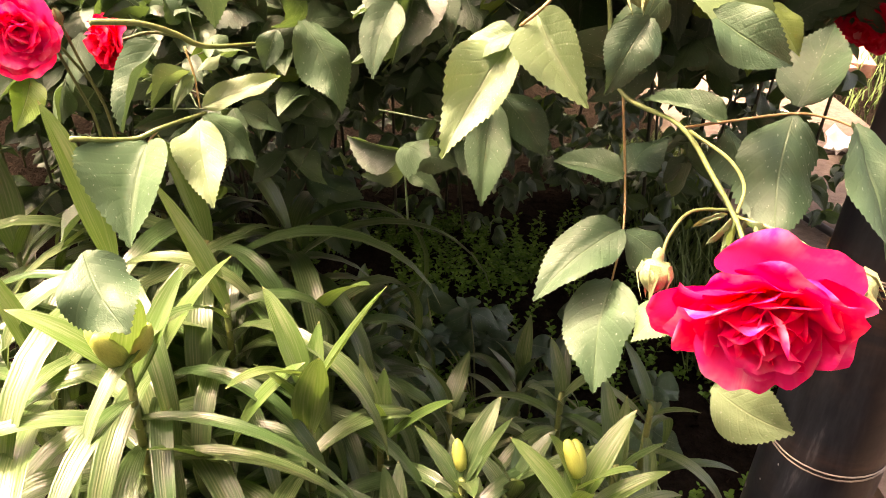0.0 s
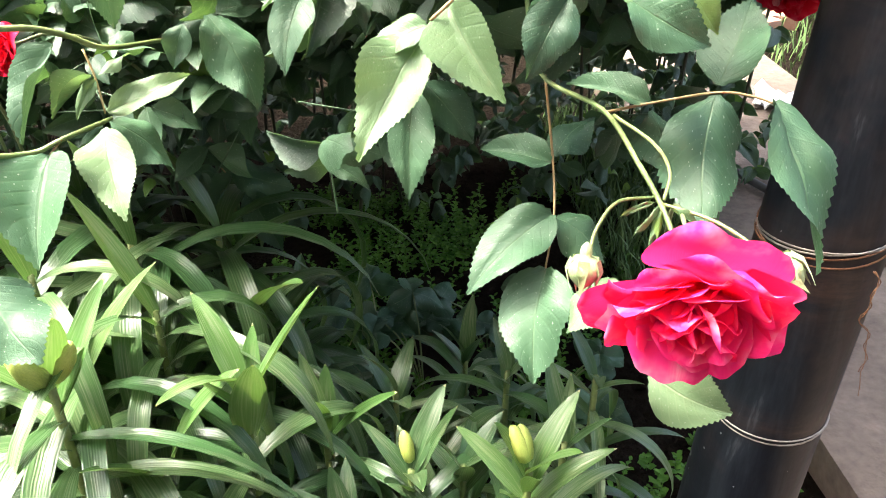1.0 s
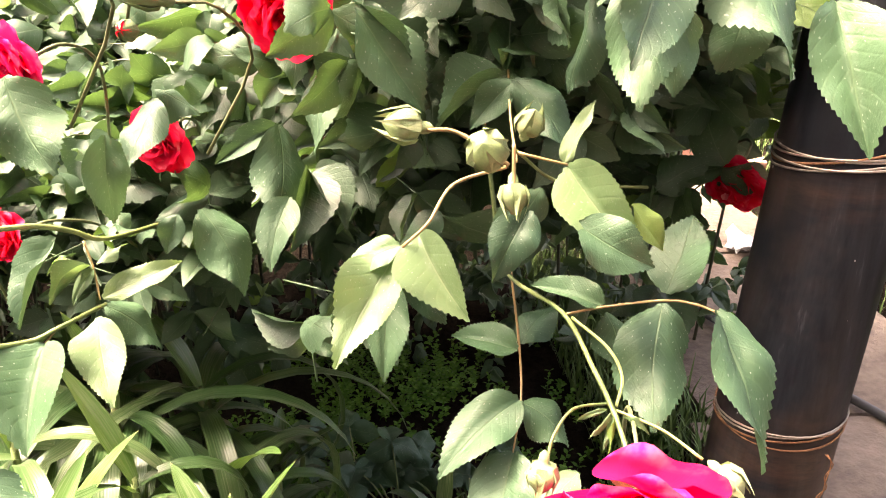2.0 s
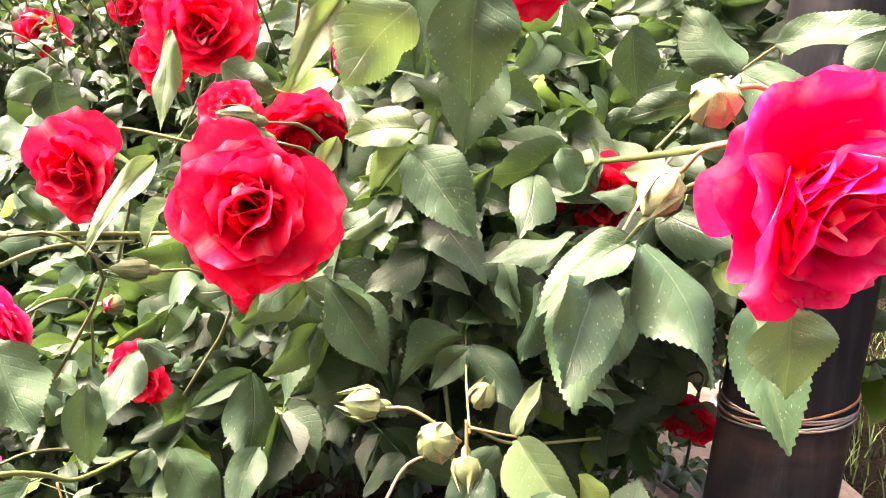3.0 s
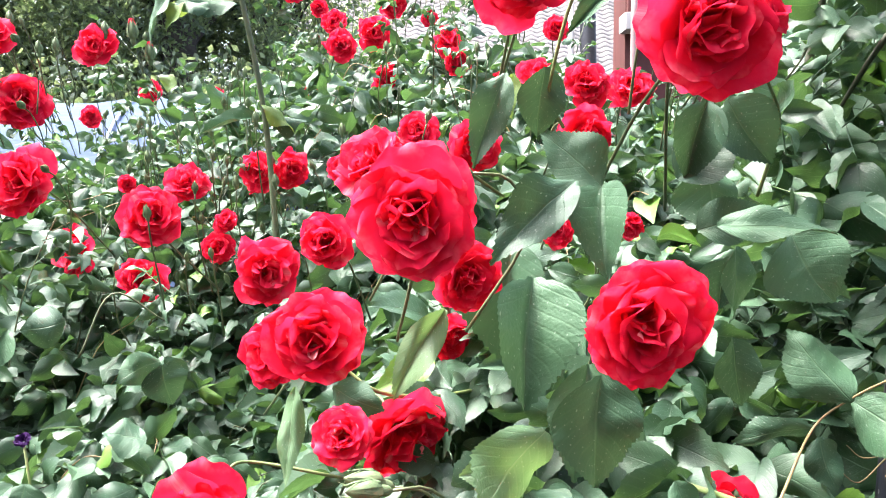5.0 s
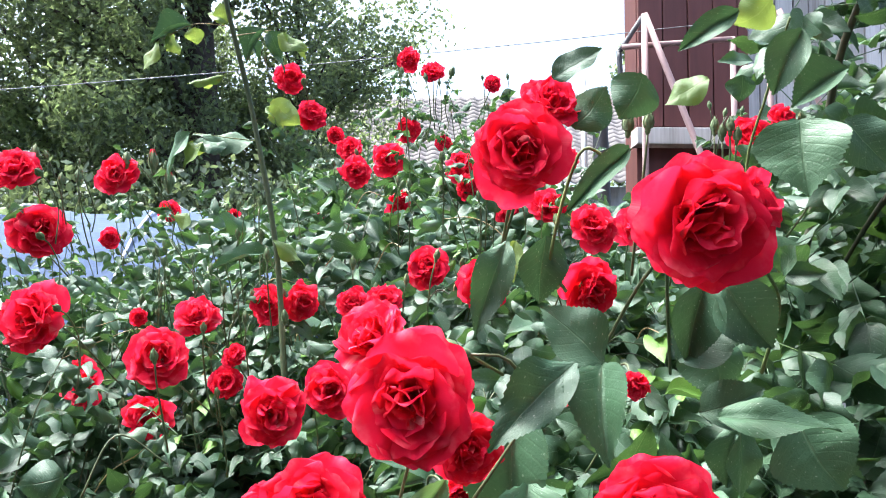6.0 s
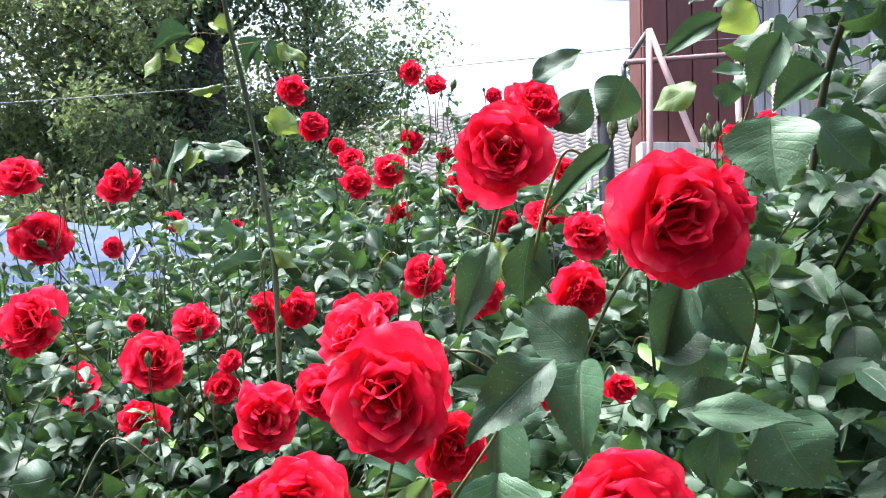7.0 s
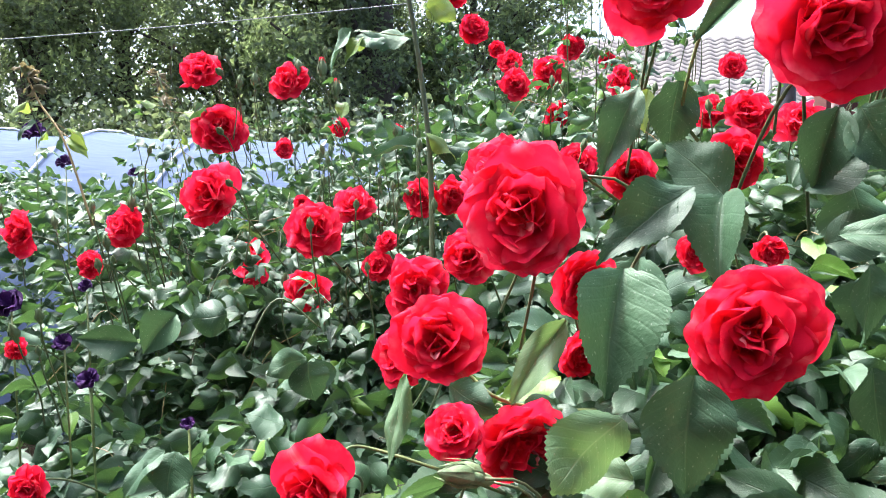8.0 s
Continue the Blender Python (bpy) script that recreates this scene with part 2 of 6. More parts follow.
# Shade and sun on the crowns are put into two leaf colours.
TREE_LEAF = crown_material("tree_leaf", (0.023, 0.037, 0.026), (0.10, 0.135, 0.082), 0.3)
TREE_LEAF_SUN_TINT = crown_material("tree_leaf_sun_tint", (0.08, 0.11, 0.05), (0.20, 0.26, 0.11), 0.5)


# ---- mesh helpers ----
def mesh_of(name, verts, faces, material, uvs=None, smooth=True):
    me = bpy.data.meshes.new(name)
    me.from_pydata([tuple(v) for v in verts], [], [tuple(f) for f in faces])
    if uvs is not None:
        layer = me.uv_layers.new(name="UVMap")
        loops = np.empty(len(me.loops), dtype=np.int32)
        me.loops.foreach_get("vertex_index", loops)
        layer.data.foreach_set("uv", np.asarray(uvs, dtype=np.float32)[loops].ravel())
    me.materials.append(material)
    if smooth:
        me.polygons.foreach_set("use_smooth", [True] * len(me.polygons))
    me.update()
    return me


def bm_mesh(name, bm, material, smooth=False):
    me = bpy.data.meshes.new(name)
    bm.normal_update()
    bm.to_mesh(me)
    bm.free()
    me.materials.append(material)
    if smooth:
        me.polygons.foreach_set("use_smooth", [True] * len(me.polygons))
    return me


def part(name, me, parent, label="", m=None):
    """One mesh object under a thing or a part; m is its place in the world."""
    ob = new(name, me)
    ob.parent = parent
    if parent is not None:
        up, chain = parent, []
        while up is not None:
            chain.append(up.matrix_basis)
            up = up.parent
        total = Matrix.Identity(4)
        for b in reversed(chain):
            total = total @ b
        ob.matrix_basis = total.inverted() @ (m if m is not None else Matrix.Identity(4))
    elif m is not None:
        ob.matrix_basis = m
    if label:
        ob["label"] = label
    return ob


def empty(name, at, label, category, group="", kind=""):
    ob = new(name)
    ob.empty_display_size = 0.05
    ob.matrix_basis = Matrix.Translation(at)
    return tagged(ob, label, category, group, kind)


def thing(name, me, label, category, group="", kind="", m=None):
    ob = new(name, me)
    if m is not None:
        ob.matrix_basis = m
    return tagged(ob, label, category, group, kind)


def box(bm, lo, hi, bevel=0.0, m=None):
    c = [(a + b) / 2 for a, b in zip(lo, hi)]
    s = [abs(b - a) for a, b in zip(lo, hi)]
    r = bmesh.ops.create_cube(bm, size=1.0, matrix=Matrix.Translation(c) @ Matrix.Diagonal((*s, 1)))
    if m is not None:
        bmesh.ops.transform(bm, matrix=m, verts=r["verts"])
    if bevel:
        edges = {e for v in r["verts"] for e in v.link_edges}
        bmesh.ops.bevel(bm, geom=list(edges), offset=bevel, segments=2, affect="EDGES", profile=0.7)


def smooth_line(points, steps):
    """A Catmull-Rom line through a few points."""
    p = [Vector(q) for q in points]
    p = [p[0] * 2 - p[1]] + p + [p[-1] * 2 - p[-2]]
    out = []
    for i in range(1, len(p) - 2):
        for k in range(steps):
            t = k / steps
            out.append(0.5 * (2 * p[i] + (p[i + 1] - p[i - 1]) * t + (2 * p[i - 1] - 5 * p[i] + 4 * p[i + 1] - p[i + 2]) * t * t
                              + (3 * p[i] - p[i - 1] - 3 * p[i + 1] + p[i + 2]) * t ** 3))
    return out + [p[-2]]


def tube(points, r0, r1, sides=8, steps=6, bumps=0.0, line=True):
    """Vertices and faces of a tapered tube along a line."""
    line = smooth_line(points, steps) if line else [Vector(p) for p in points]
    verts, faces = [], []
    n = len(line)
    up = Vector((0.3, 0.2, 1)).normalized()
    for i, p in enumerate(line):
        d = (line[min(i + 1, n - 1)] - line[max(i - 1, 0)]).normalized()
        a = d.cross(up)
        a = a.normalized() if a.length > 1e-4 else d.orthogonal().normalized()
        b = d.cross(a)
        r = r0 + (r1 - r0) * i / (n - 1)
        if bumps:
            r *= 1 + bumps * (0.6 if i % 5 == 0 else -0.1)
        for k in range(sides):
            w = 2 * math.pi * k / sides
            verts.append(p + (a * math.cos(w) + b * math.sin(w)) * r)
    for i in range(n - 1):
        for k in range(sides):
            k2 = (k + 1) % sides
            faces.append((i * sides + k, i * sides + k2, (i + 1) * sides + k2, (i + 1) * sides + k))
    faces.append(tuple(range(sides))[::-1])
    faces.append(tuple((n - 1) * sides + k for k in range(sides)))
    return verts, faces


def tube_mesh(name, points, r0, r1, material, sides=8, steps=6, bumps=0.0):
    v, f = tube(points, r0, r1, sides, steps, bumps)
    return mesh_of(name, v, f, material)


# ---- ground ----
def ground_height(x, y):
    return 0.02 * noise.noise((x * 2.2, y * 2.2, 0)) + 0.012 * noise.noise((x * 9, y * 9, 3))


def build_ground():
    xs = [-3000, -300, -60, -20, -8, -4] + [-2.5 + 0.06 * i for i in range(84)] + [3, 4, 8, 20, 60, 300, 3000]
    ys = [-3000, -300, -60, -20, -8, -3, -1] + [-0.4 + 0.06 * i for i in range(67)] + [4.5, 6, 8, 12, 20, 60, 300, 3000]
    verts = [(x, y, ground_height(x, y) if -2.6 < x < 2.6 and -0.5 < y < 3.7 else -0.01) for y in ys for x in xs]
    w = len(xs)
    faces = [(j * w + i, j * w + i + 1, (j + 1) * w + i + 1, (j + 1) * w + i) for j in range(len(ys) - 1) for i in range(w - 1)]
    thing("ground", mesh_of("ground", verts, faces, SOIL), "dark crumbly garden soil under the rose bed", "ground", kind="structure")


build_ground()


def slab(name, x0, x1, y0, y1, seed):
    r = random.Random(seed)
    bm = bmesh.new()
    box(bm, (x0, y0, -0.05), (x1, y1, 0.045 + r.uniform(-0.004, 0.004)), 0.008)
    return bm_mesh(name, bm, CONCRETE)


path = empty("garden_path", (1.0, 1.2, 0), "worn grey concrete garden path beside the rose bed", "path", kind="structure")
for i, (y0, y1) in enumerate(((-1.6, -0.42), (-0.41, 0.56), (0.57, 1.06), (1.075, 1.75), (1.76, 2.7), (2.71, 3.7))):
    part("slab", slab("slab", 0.53 + 0.04 * (i > 2), 1.08, y0, y1, i), path)


# ---- rose leaves ----
def outline(s):
    return (s ** 0.70) * ((1 - s) ** 1.08) / 0.309


def leaf_arrays(stations, across, teeth, fold, droop, wave, seed, twist=0.0, arch=0.0):
    """A serrate leaflet, 1 long along +y and 1 wide, its face towards +z: creased at the midrib and quilted between the side veins."""
    r = random.Random(seed)
    ph, lean = r.uniform(0, 6), r.uniform(-0.09, 0.09)
    bite = (r.uniform(0.3, 0.75), r.choice((-1, 1)), r.uniform(0.1, 0.25)) if teeth and r.random() < 0.3 else None
    cols = [2 * k / (across - 1) - 1 for k in range(across)]
    verts, uvs, faces = [], [], []
    for i in range(stations):
        s = i / (stations - 1)
        w = 0.5 * outline(min(max(s, 0.012), 0.996))
        for c in cols:
            y, x = s, c * w
            if bite and c * bite[1] > 0:
                x *= 1 - bite[2] * math.exp(-((s - bite[0]) / 0.09) ** 2) * abs(c)
            if abs(c) == 1 and teeth and 0 < i < stations - 1:
                x += (0.012 if i % 2 else -0.008) * c * r.uniform(0.4, 1.3)
                y += 0.018 if i % 2 else 0.0
            z = fold * abs(x) - arch * x * x * 2 + droop * s * s + wave * math.sin(7 * s + ph) * abs(x) * (1 if c > 0 else -0.7)
            z += 0.02 * math.sin(11 * s + 2 * ph) * c * c
            if teeth:
                z += 0.006 * abs(math.sin(math.pi * 8 * (s - 0.3 * abs(x)))) * min(1.0, 4 * abs(c)) * (1 - abs(c) ** 3)
            z += 0.03 * noise.noise((x * 4.5 + seed * 3.1, y * 4.5, seed * 1.7)) * min(1.0, 6 * s)
            a = twist * s
            verts.append((x * math.cos(a) - z * math.sin(a) + lean * math.sin(3 * s), y, x * math.sin(a) + z * math.cos(a)))
            uvs.append((0.5 + 0.5 * c * 0.96, s))
    for i in range(stations - 1):
        for k in range(across - 1):
            a = i * across + k
            faces.append((a, a + 1, a + across + 1, a + across))
    return verts, faces, uvs


# fold at the midrib, droop of the tip, wave of the edge, twist, downward roll of the edges
LEAF_FORMS = (
    (0.22, -0.12, 0.20, 0.2, 0.0), (0.42, -0.24, 0.10, -0.3, 0.3), (0.16, -0.05, 0.35, 0.3, 0.5), (0.60, -0.16, 0.15, -0.15, 0.2),
    (0.30, -0.34, 0.30, 0.45, 0.6), (0.20, 0.05, 0.25, -0.4, 0.4), (0.75, -0.20, 0.10, 0.1, 0.0), (0.10, -0.28, 0.30, -0.25, 0.7), (0.50, -0.40, 0.22, 0.35, 0.4),
)
LEAF_MESH = {}
for tone in ("full", "pale", "young", "dry"):
    LEAF_MESH[tone] = []
    for k, (fo, dr, wa, tw, ar) in enumerate(LEAF_FORMS):
        v, f, u = leaf_arrays(45, 9, True, fo, dr, wa, k, tw, ar)
        LEAF_MESH[tone].append(mesh_of("leaf_" + tone, v, f, LEAF[tone], u))

FILL_NEAR = [[np.array(q) for q in leaf_arrays(23, 5, True, fo, dr * 1.2, wa * 0.6, 50 + k, tw, ar)] for k, (fo, dr, wa, tw, ar) in enumerate(LEAF_FORMS)]
FILL = [[np.array(q) for q in leaf_arrays(9, 5, False, fo, dr * 1.2, wa * 0.6, 30 + k, tw, ar)] for k, (fo, dr, wa, tw, ar) in enumerate(LEAF_FORMS)]

bushes = {
    "front": empty("rose_bush", (0.25, 0.85, 0), "sprawling red rose bush tied to a black pipe", "rose bush", "rose bushes"),
    "back": empty("rose_bush", (0.2, 1.7, 0), "tall red rose bush full of blooms behind the first", "rose bush", "rose bushes"),
    "side": empty("rose_bush", (-0.7, 1.4, 0), "red rose bush with many buds beside a greenhouse", "rose bush", "rose bushes"),
}


def bush_at(p):
    if p[1] < 1.02:
        return bushes["front"]
    return bushes["side"] if p[0] < -0.28 else bushes["back"]


LIGHTWARD = Vector((-0.12, -0.62, 0.78))
HANGING = Vector((0.02, -0.94, 0.26))


def leaf_pose(base, tip, width, roll, toward=LIGHTWARD):
    base, tip = Vector(base), Vector(tip)
    axis = tip - base
    n = axis.length
    y = axis / n
    z = (toward - y * toward.dot(y)).normalized()
    z = Matrix.Rotation(roll, 3, y) @ z
    x = y.cross(z)
    return Matrix(((x.x * width, y.x * n, z.x * n, base.x), (x.y * width, y.y * n, z.y * n, base.y), (x.z * width, y.z * n, z.z * n, base.z), (0, 0, 0, 1)))


leaf_rng = random.Random(11)


def leaf(base, tip, width, tone):
    me = leaf_rng.choice(LEAF_MESH[tone])
    toward = HANGING if base[2] > 0.84 and base[1] < 0.75 else LIGHTWARD
    part("leaf", me, bush_at(base), m=leaf_pose(base, tip, width * 0.95, leaf_rng.uniform(-0.45, 0.45), toward))


# ---- canes, blooms and buds ----
def cane(points, r0, r1, tone):
    part("cane", tube_mesh("cane", points, r0 * 0.64, r1 * 0.64, STALK[tone], 8, 6, 0.1), bush_at(points[0]))


def petal_arrays(seed, length, width, foot, flare, wrap, ruffle, lip=0.0, rows=15, cols=17):
    """A broad rounded petal on the bloom's middle: z is the bloom's axis, x the way it opens. foot and flare: how far it leans at its
    foot and above; wrap: how tightly it curls round the bloom; lip: how far its rim rolls back."""
    r = random.Random(seed)
    ph, ph2, notch, skew = r.uniform(0, 6), r.uniform(0, 6), r.uniform(0.0, 0.07), r.uniform(-0.06, 0.06)
    crease, crease_at, roll = r.uniform(-0.05, 0.05), r.uniform(-0.5, 0.5), r.uniform(0.3, 1.0)
    verts, uvs = [None] * (rows * cols), [None] * (rows * cols)
    for k in range(cols):
        u = 2 * k / (cols - 1) - 1
        long = length * (1 - 0.15 * u * u - 0.20 * u ** 6 - notch * math.exp(-10 * u * u) + 0.03 * math.sin(9 * u + ph2))
        lip_u = lip * roll * (0.65 + 0.5 * math.sin(2.1 * u + ph))
        px_, pz, prev = 0.03, 0.0, 0.0
        for i in range(rows):
            v = i / (rows - 1)
            q = min(1.0, v / 0.8)
            ang = foot + (flare - foot) * q * q * (3 - 2 * q) + lip_u * (max(0.0, v - 0.66) / 0.34) ** 1.4
            step = (v - prev) * long
            px_ += math.sin(ang) * step
            pz += math.cos(ang) * step
            prev = v
            half = width * (0.2 + 0.8 * math.sin(min(1.0, v / 0.74) * math.pi / 2) ** 0.85) * (1 - 0.16 * (max(0.0, v - 0.72) / 0.28) ** 2)
            turn = u * half * wrap
            side = math.sin(turn) / wrap
            inward = (1 - math.cos(turn)) / wrap
            wavy = ruffle * length * v * v * (0.3 + 0.7 * abs(u)) * (math.sin(3.0 * u + ph + v) + 0.55 * math.sin(6.4 * u + ph2))
            wavy += crease * length * v * math.exp(-((u - crease_at) / 0.16) ** 2)
            off = wavy - inward
            verts[i * cols + k] = (px_ + math.cos(ang) * off, side + skew * v * v * length, pz - math.sin(ang) * off)
            uvs[i * cols + k] = (0.5 + 0.5 * u, v)
    faces = [(i * cols + k, i * cols + k + 1, (i + 1) * cols + k + 1, (i + 1) * cols + k) for i in range(rows - 1) for k in range(cols - 1)]
    return verts, faces, uvs


# rings of a full bloom, outermost first: how many, length, width, foot, flare, wrap, ruffle, lip
RINGS = (
    (5, 0.57, 0.40, 0.95, 1.45, 0.6, 0.105, 0.8),
    (6, 0.56, 0.37, 0.80, 1.22, 0.9, 0.12, 0.9),
    (6, 0.53, 0.34, 0.62, 0.98, 1.3, 0.125, 0.9),
    (6, 0.49, 0.30, 0.48, 0.72, 1.8, 0.13, 0.9),
    (5, 0.46, 0.30, 0.36, 0.46, 1.9, 0.110, 0.8),
    (4, 0.43, 0.28, 0.30, 0.12, 2.0, 0.130, 0.8),
    (4, 0.39, 0.24, 0.24, -0.30, 2.1, 0.150, 0.9),
)
PETAL_MESH = {}
for tint, material in (("red", PETAL), ("pink", PETAL_SUN_PINK)):
    PETAL_MESH[tint] = []
    for k, ring in enumerate(RINGS):
        PETAL_MESH[tint].append([])
        for j in range(6):
            v, f, u = petal_arrays(100 * k + j, *ring[1:])
            PETAL_MESH[tint][k].append(mesh_of("petal", v, f, material, u))


PETALOID = []
for k in range(3):
    v, f, u = petal_arrays(870 + k, 0.27, 0.085, 0.5, -0.2, 4.0, 0.16, 1.2, 11, 9)
    PETALOID.append(mesh_of("petal", v, f, PETAL_PALE, u))


def petal_places(seed):
    """For each petal of a bloom: its ring, its shape and its turn."""
    r = random.Random(seed)
    out = []
    for k, ring in enumerate(RINGS):
        off = r.uniform(0, 6.28)
        for j in range(ring[0]):
            turn = off + 2 * math.pi * j / ring[0] + r.uniform(-0.25, 0.25)
            tilt = r.gauss(0, 0.11 + 0.025 * k)
            grow = r.uniform(0.76, 1.12)
            m = Matrix.Rotation(turn, 4, "Z") @ Matrix.Translation((0.012 * (6 - k), 0, -0.012 * (6 - k))) @ Matrix.Rotation(tilt, 4, "Y") @ Matrix.Rotation(r.gauss(0, 0.12), 4, "X") @ Matrix.Scale(grow, 4)
            out.append((k, r.randrange(6), m))
    return out


def far_bloom(seed):
    verts, faces, uvs = [], [], []
    for k, j, m in petal_places(seed):
        ring = RINGS[k]
        v, f, u = petal_arrays(100 * k + j, *ring[1:6], ring[6] * 2.0, ring[7] * 1.2, rows=8, cols=11)
        m = m @ Matrix.Rotation(0.32 * math.sin(7.0 * j + 3.0 * k + seed), 4, "Y")
        n = len(verts)
        verts += [m @ Vector(q) for q in v]
        faces += [tuple(i + n for i in q) for q in f]
        uvs += u
    return mesh_of("petals", verts, faces, PETAL, uvs)


FAR_BLOOMS = [far_bloom(900 + k) for k in range(6)]


def calyx_mesh():
    bm = bmesh.new()
    bmesh.ops.create_uvsphere(bm, u_segments=10, v_segments=7, radius=0.075, matrix=Matrix.Translation((0, 0, -0.10)) @ Matrix.Diagonal((1, 1, 1.25, 1)))
    for k in range(5):
        w = 2 * math.pi * k / 5
        d, s = Vector((math.cos(w), math.sin(w), 0)), Vector((-math.sin(w), math.cos(w), 0))
        vs = [bm.verts.new(q) for q in (d * 0.05 - s * 0.035 + Vector((0, 0, -0.06)), d * 0.05 + s * 0.035 + Vector((0, 0, -0.06)),
                                        d * 0.17 + s * 0.04 + Vector((0, 0, -0.07)), d * 0.34 + Vector((0, 0, -0.14)), d * 0.17 - s * 0.04 + Vector((0, 0, -0.07)))]
        bm.faces.new(vs)
    return bm_mesh("calyx", bm, STALK["green"], True)


CALYX = calyx_mesh()
bloom_rng = random.Random(5)
FAR_HEADS, NEAR_HEADS = [], []


def facing(yaw, lift):
    a, b = radians(yaw), radians(lift)
    return Vector((math.sin(a) * math.cos(b), -math.cos(a) * math.cos(b), math.sin(b)))


def bloom(at, width, yaw, lift, far=False, tint="red"):
    """An open bloom of that width on a bent stalk; near ones have every petal apart."""
    way = facing(yaw, lift)
    m = Matrix.Translation(Vector(at) - way * width * 0.12) @ way.to_track_quat("Z", "Y").to_matrix().to_4x4() @ Matrix.Rotation(bloom_rng.uniform(0, 6.28), 4, "Z") @ Matrix.Scale(width * 0.77, 4)
    bush = bush_at(at)
    head = part("bloom", CALYX, bush, "open red rose bloom", m)
    if far:
        FAR_HEADS.append((Vector(at), way, width))
        part("petals", bloom_rng.choice(FAR_BLOOMS), head, "layered red petals", m)
    else:
        NEAR_HEADS.append(Vector(at))
        for k, j, pm_ in petal_places(bloom_rng.randrange(10 ** 6)):
            part("petal", PETAL_MESH[tint][k][j], head, m=m @ pm_)
        if bloom_rng.random() < 0.6:
            tilt = Matrix.Rotation(bloom_rng.uniform(0, 6.28), 4, "Z") @ Matrix.Translation((0.02, 0, 0.16)) @ Matrix.Rotation(bloom_rng.uniform(0.1, 0.7), 4, "Y")
            part("petal", bloom_rng.choice(PETALOID), head, "small pale pink petal curled in the middle", m @ tilt)
    a = Vector(at) - way * width * 0.28
    side = Vector((bloom_rng.uniform(-0.3, 0.3), bloom_rng.uniform(0.8, 1.2), 0))
    pts = [a, a - way * 0.025, a - way * 0.035 + side * 0.04 + Vector((0, 0, -0.025)), a + side * 0.16 + Vector((0, 0, -0.10))]
    part("stalk", tube_mesh("stalk", pts, 0.0010, 0.0013, STALK["olive"], 6, 4), bush)


def bud_mesh(tone):
    bm = bmesh.new()
    profile = ((0.0, 0.02), (0.03, 0.05), (0.10, 0.10), (0.2, 0.115), (0.26, 0.105), (0.30, 0.15), (0.42, 0.21), (0.56, 0.22), (0.7, 0.18), (0.84, 0.11), (0.95, 0.045), (1.0, 0.006))
    rings = []
    for z, r in profile:
        if tone == "pale" and z > 0.28:
            r, z = r * 1.42, z if z < 0.6 else 0.6 + (z - 0.6) * 0.8
        ring = []
        for k in range(15):
            w = 2 * math.pi * k / 15
            rr = r * (1 + (0.07 if k % 3 == 0 else -0.02) * (z > 0.28))
            ring.append(bm.verts.new((math.cos(w) * rr, math.sin(w) * rr, z - 0.5)))
        rings.append(ring)
    for a, b in zip(rings, rings[1:]):
        for k in range(15):
            bm.faces.new((a[k], a[(k + 1) % 15], b[(k + 1) % 15], b[k]))
    bm.faces.new(rings[-1])
    bm.faces.new(rings[0][::-1])
    for k in range(5):
        w = 2 * math.pi * k / 5 + 0.3
        d, s = Vector((math.cos(w), math.sin(w), 0)), Vector((-math.sin(w), math.cos(w), 0))
        q = [d * 0.17 - s * 0.07, d * 0.17 + s * 0.07, d * 0.225 + s * 0.06, d * 0.17 + s * 0.03, d * 0.10, d * 0.17 - s * 0.03, d * 0.225 - s * 0.06]
        zs = [-0.2, -0.2, 0.02, 0.3, 0.56, 0.3, 0.02]
        g = 1.52 if tone == "pale" else 1.06
        bm.faces.new([bm.verts.new((p.x * g, p.y * g, z)) for p, z in zip(q, zs)])
    return bm_mesh("bud", bm, BUD[tone], True)


BUD_MESH = {tone: bud_mesh(tone) for tone in ("pale", "green", "red", "pink")}


def bud_tip_mesh():
    v, f, u = [], [], []
    for k in range(5):
        a, b, c = petal_arrays(700 + k, 0.5, 0.17, 0.12, -0.2, 3.0, 0.03, 0.0, 5, 5)
        rot = Matrix.Rotation(k * 1.2566, 4, "Z") @ Matrix.Translation((0.05, 0, 0.02))
        n = len(v)
        v += [rot @ Vector(q) for q in a]
        f += [tuple(i + n for i in q) for q in b]
        u += c
    return mesh_of("bud_petals", v, f, PETAL, u)


BUD_TIP = bud_tip_mesh()


def bud(at, length, yaw, lift, tone):
    way = facing(yaw, lift)
    length *= 1.5
    m = Matrix.Translation(at) @ way.to_track_quat("Z", "Y").to_matrix().to_4x4() @ Matrix.Scale(length, 4)
    bush = bush_at(at)
    head = part("bud", BUD_MESH[tone], bush, {"pale": "pale closed rose bud", "green": "green closed rose bud"}.get(tone, "rose bud opening red"), m)
    if tone in ("red", "pink"):
        part("petals", BUD_TIP, head, "red petals breaking out", m)
    a = Vector(at) - way * length * 0.48
    if tone == "green":
        part("stalk", tube_mesh("stalk", [a, a - way * 0.025, a - way * 0.04 + Vector((0, 0.02, -0.03)), a + Vector((0, 0.05, -0.1))], 0.0009, 0.0012, STALK["olive"], 6, 3), bush)


# the leaflets that hang in front, from stalk to tip
leaf((0.135, 0.307, 0.592), (0.123, 0.305, 0.581), 0.004, "pale")
leaf((0.137, 0.306, 0.592), (0.130, 0.299, 0.576), 0.004, "pale")
leaf((0.140, 0.304, 0.591), (0.151, 0.297, 0.587), 0.003, "pale")
leaf((0.133, 0.308, 0.593), (0.119, 0.310, 0.587), 0.003, "pale")
leaf((0.137, 0.302, 0.591), (0.141, 0.293, 0.580), 0.003, "full")
leaf((0.135, 0.303, 0.592), (0.134, 0.295, 0.577), 0.003, "young")
leaf((0.039, 0.354, 0.658), (0.010, 0.351, 0.648), 0.020, "pale")
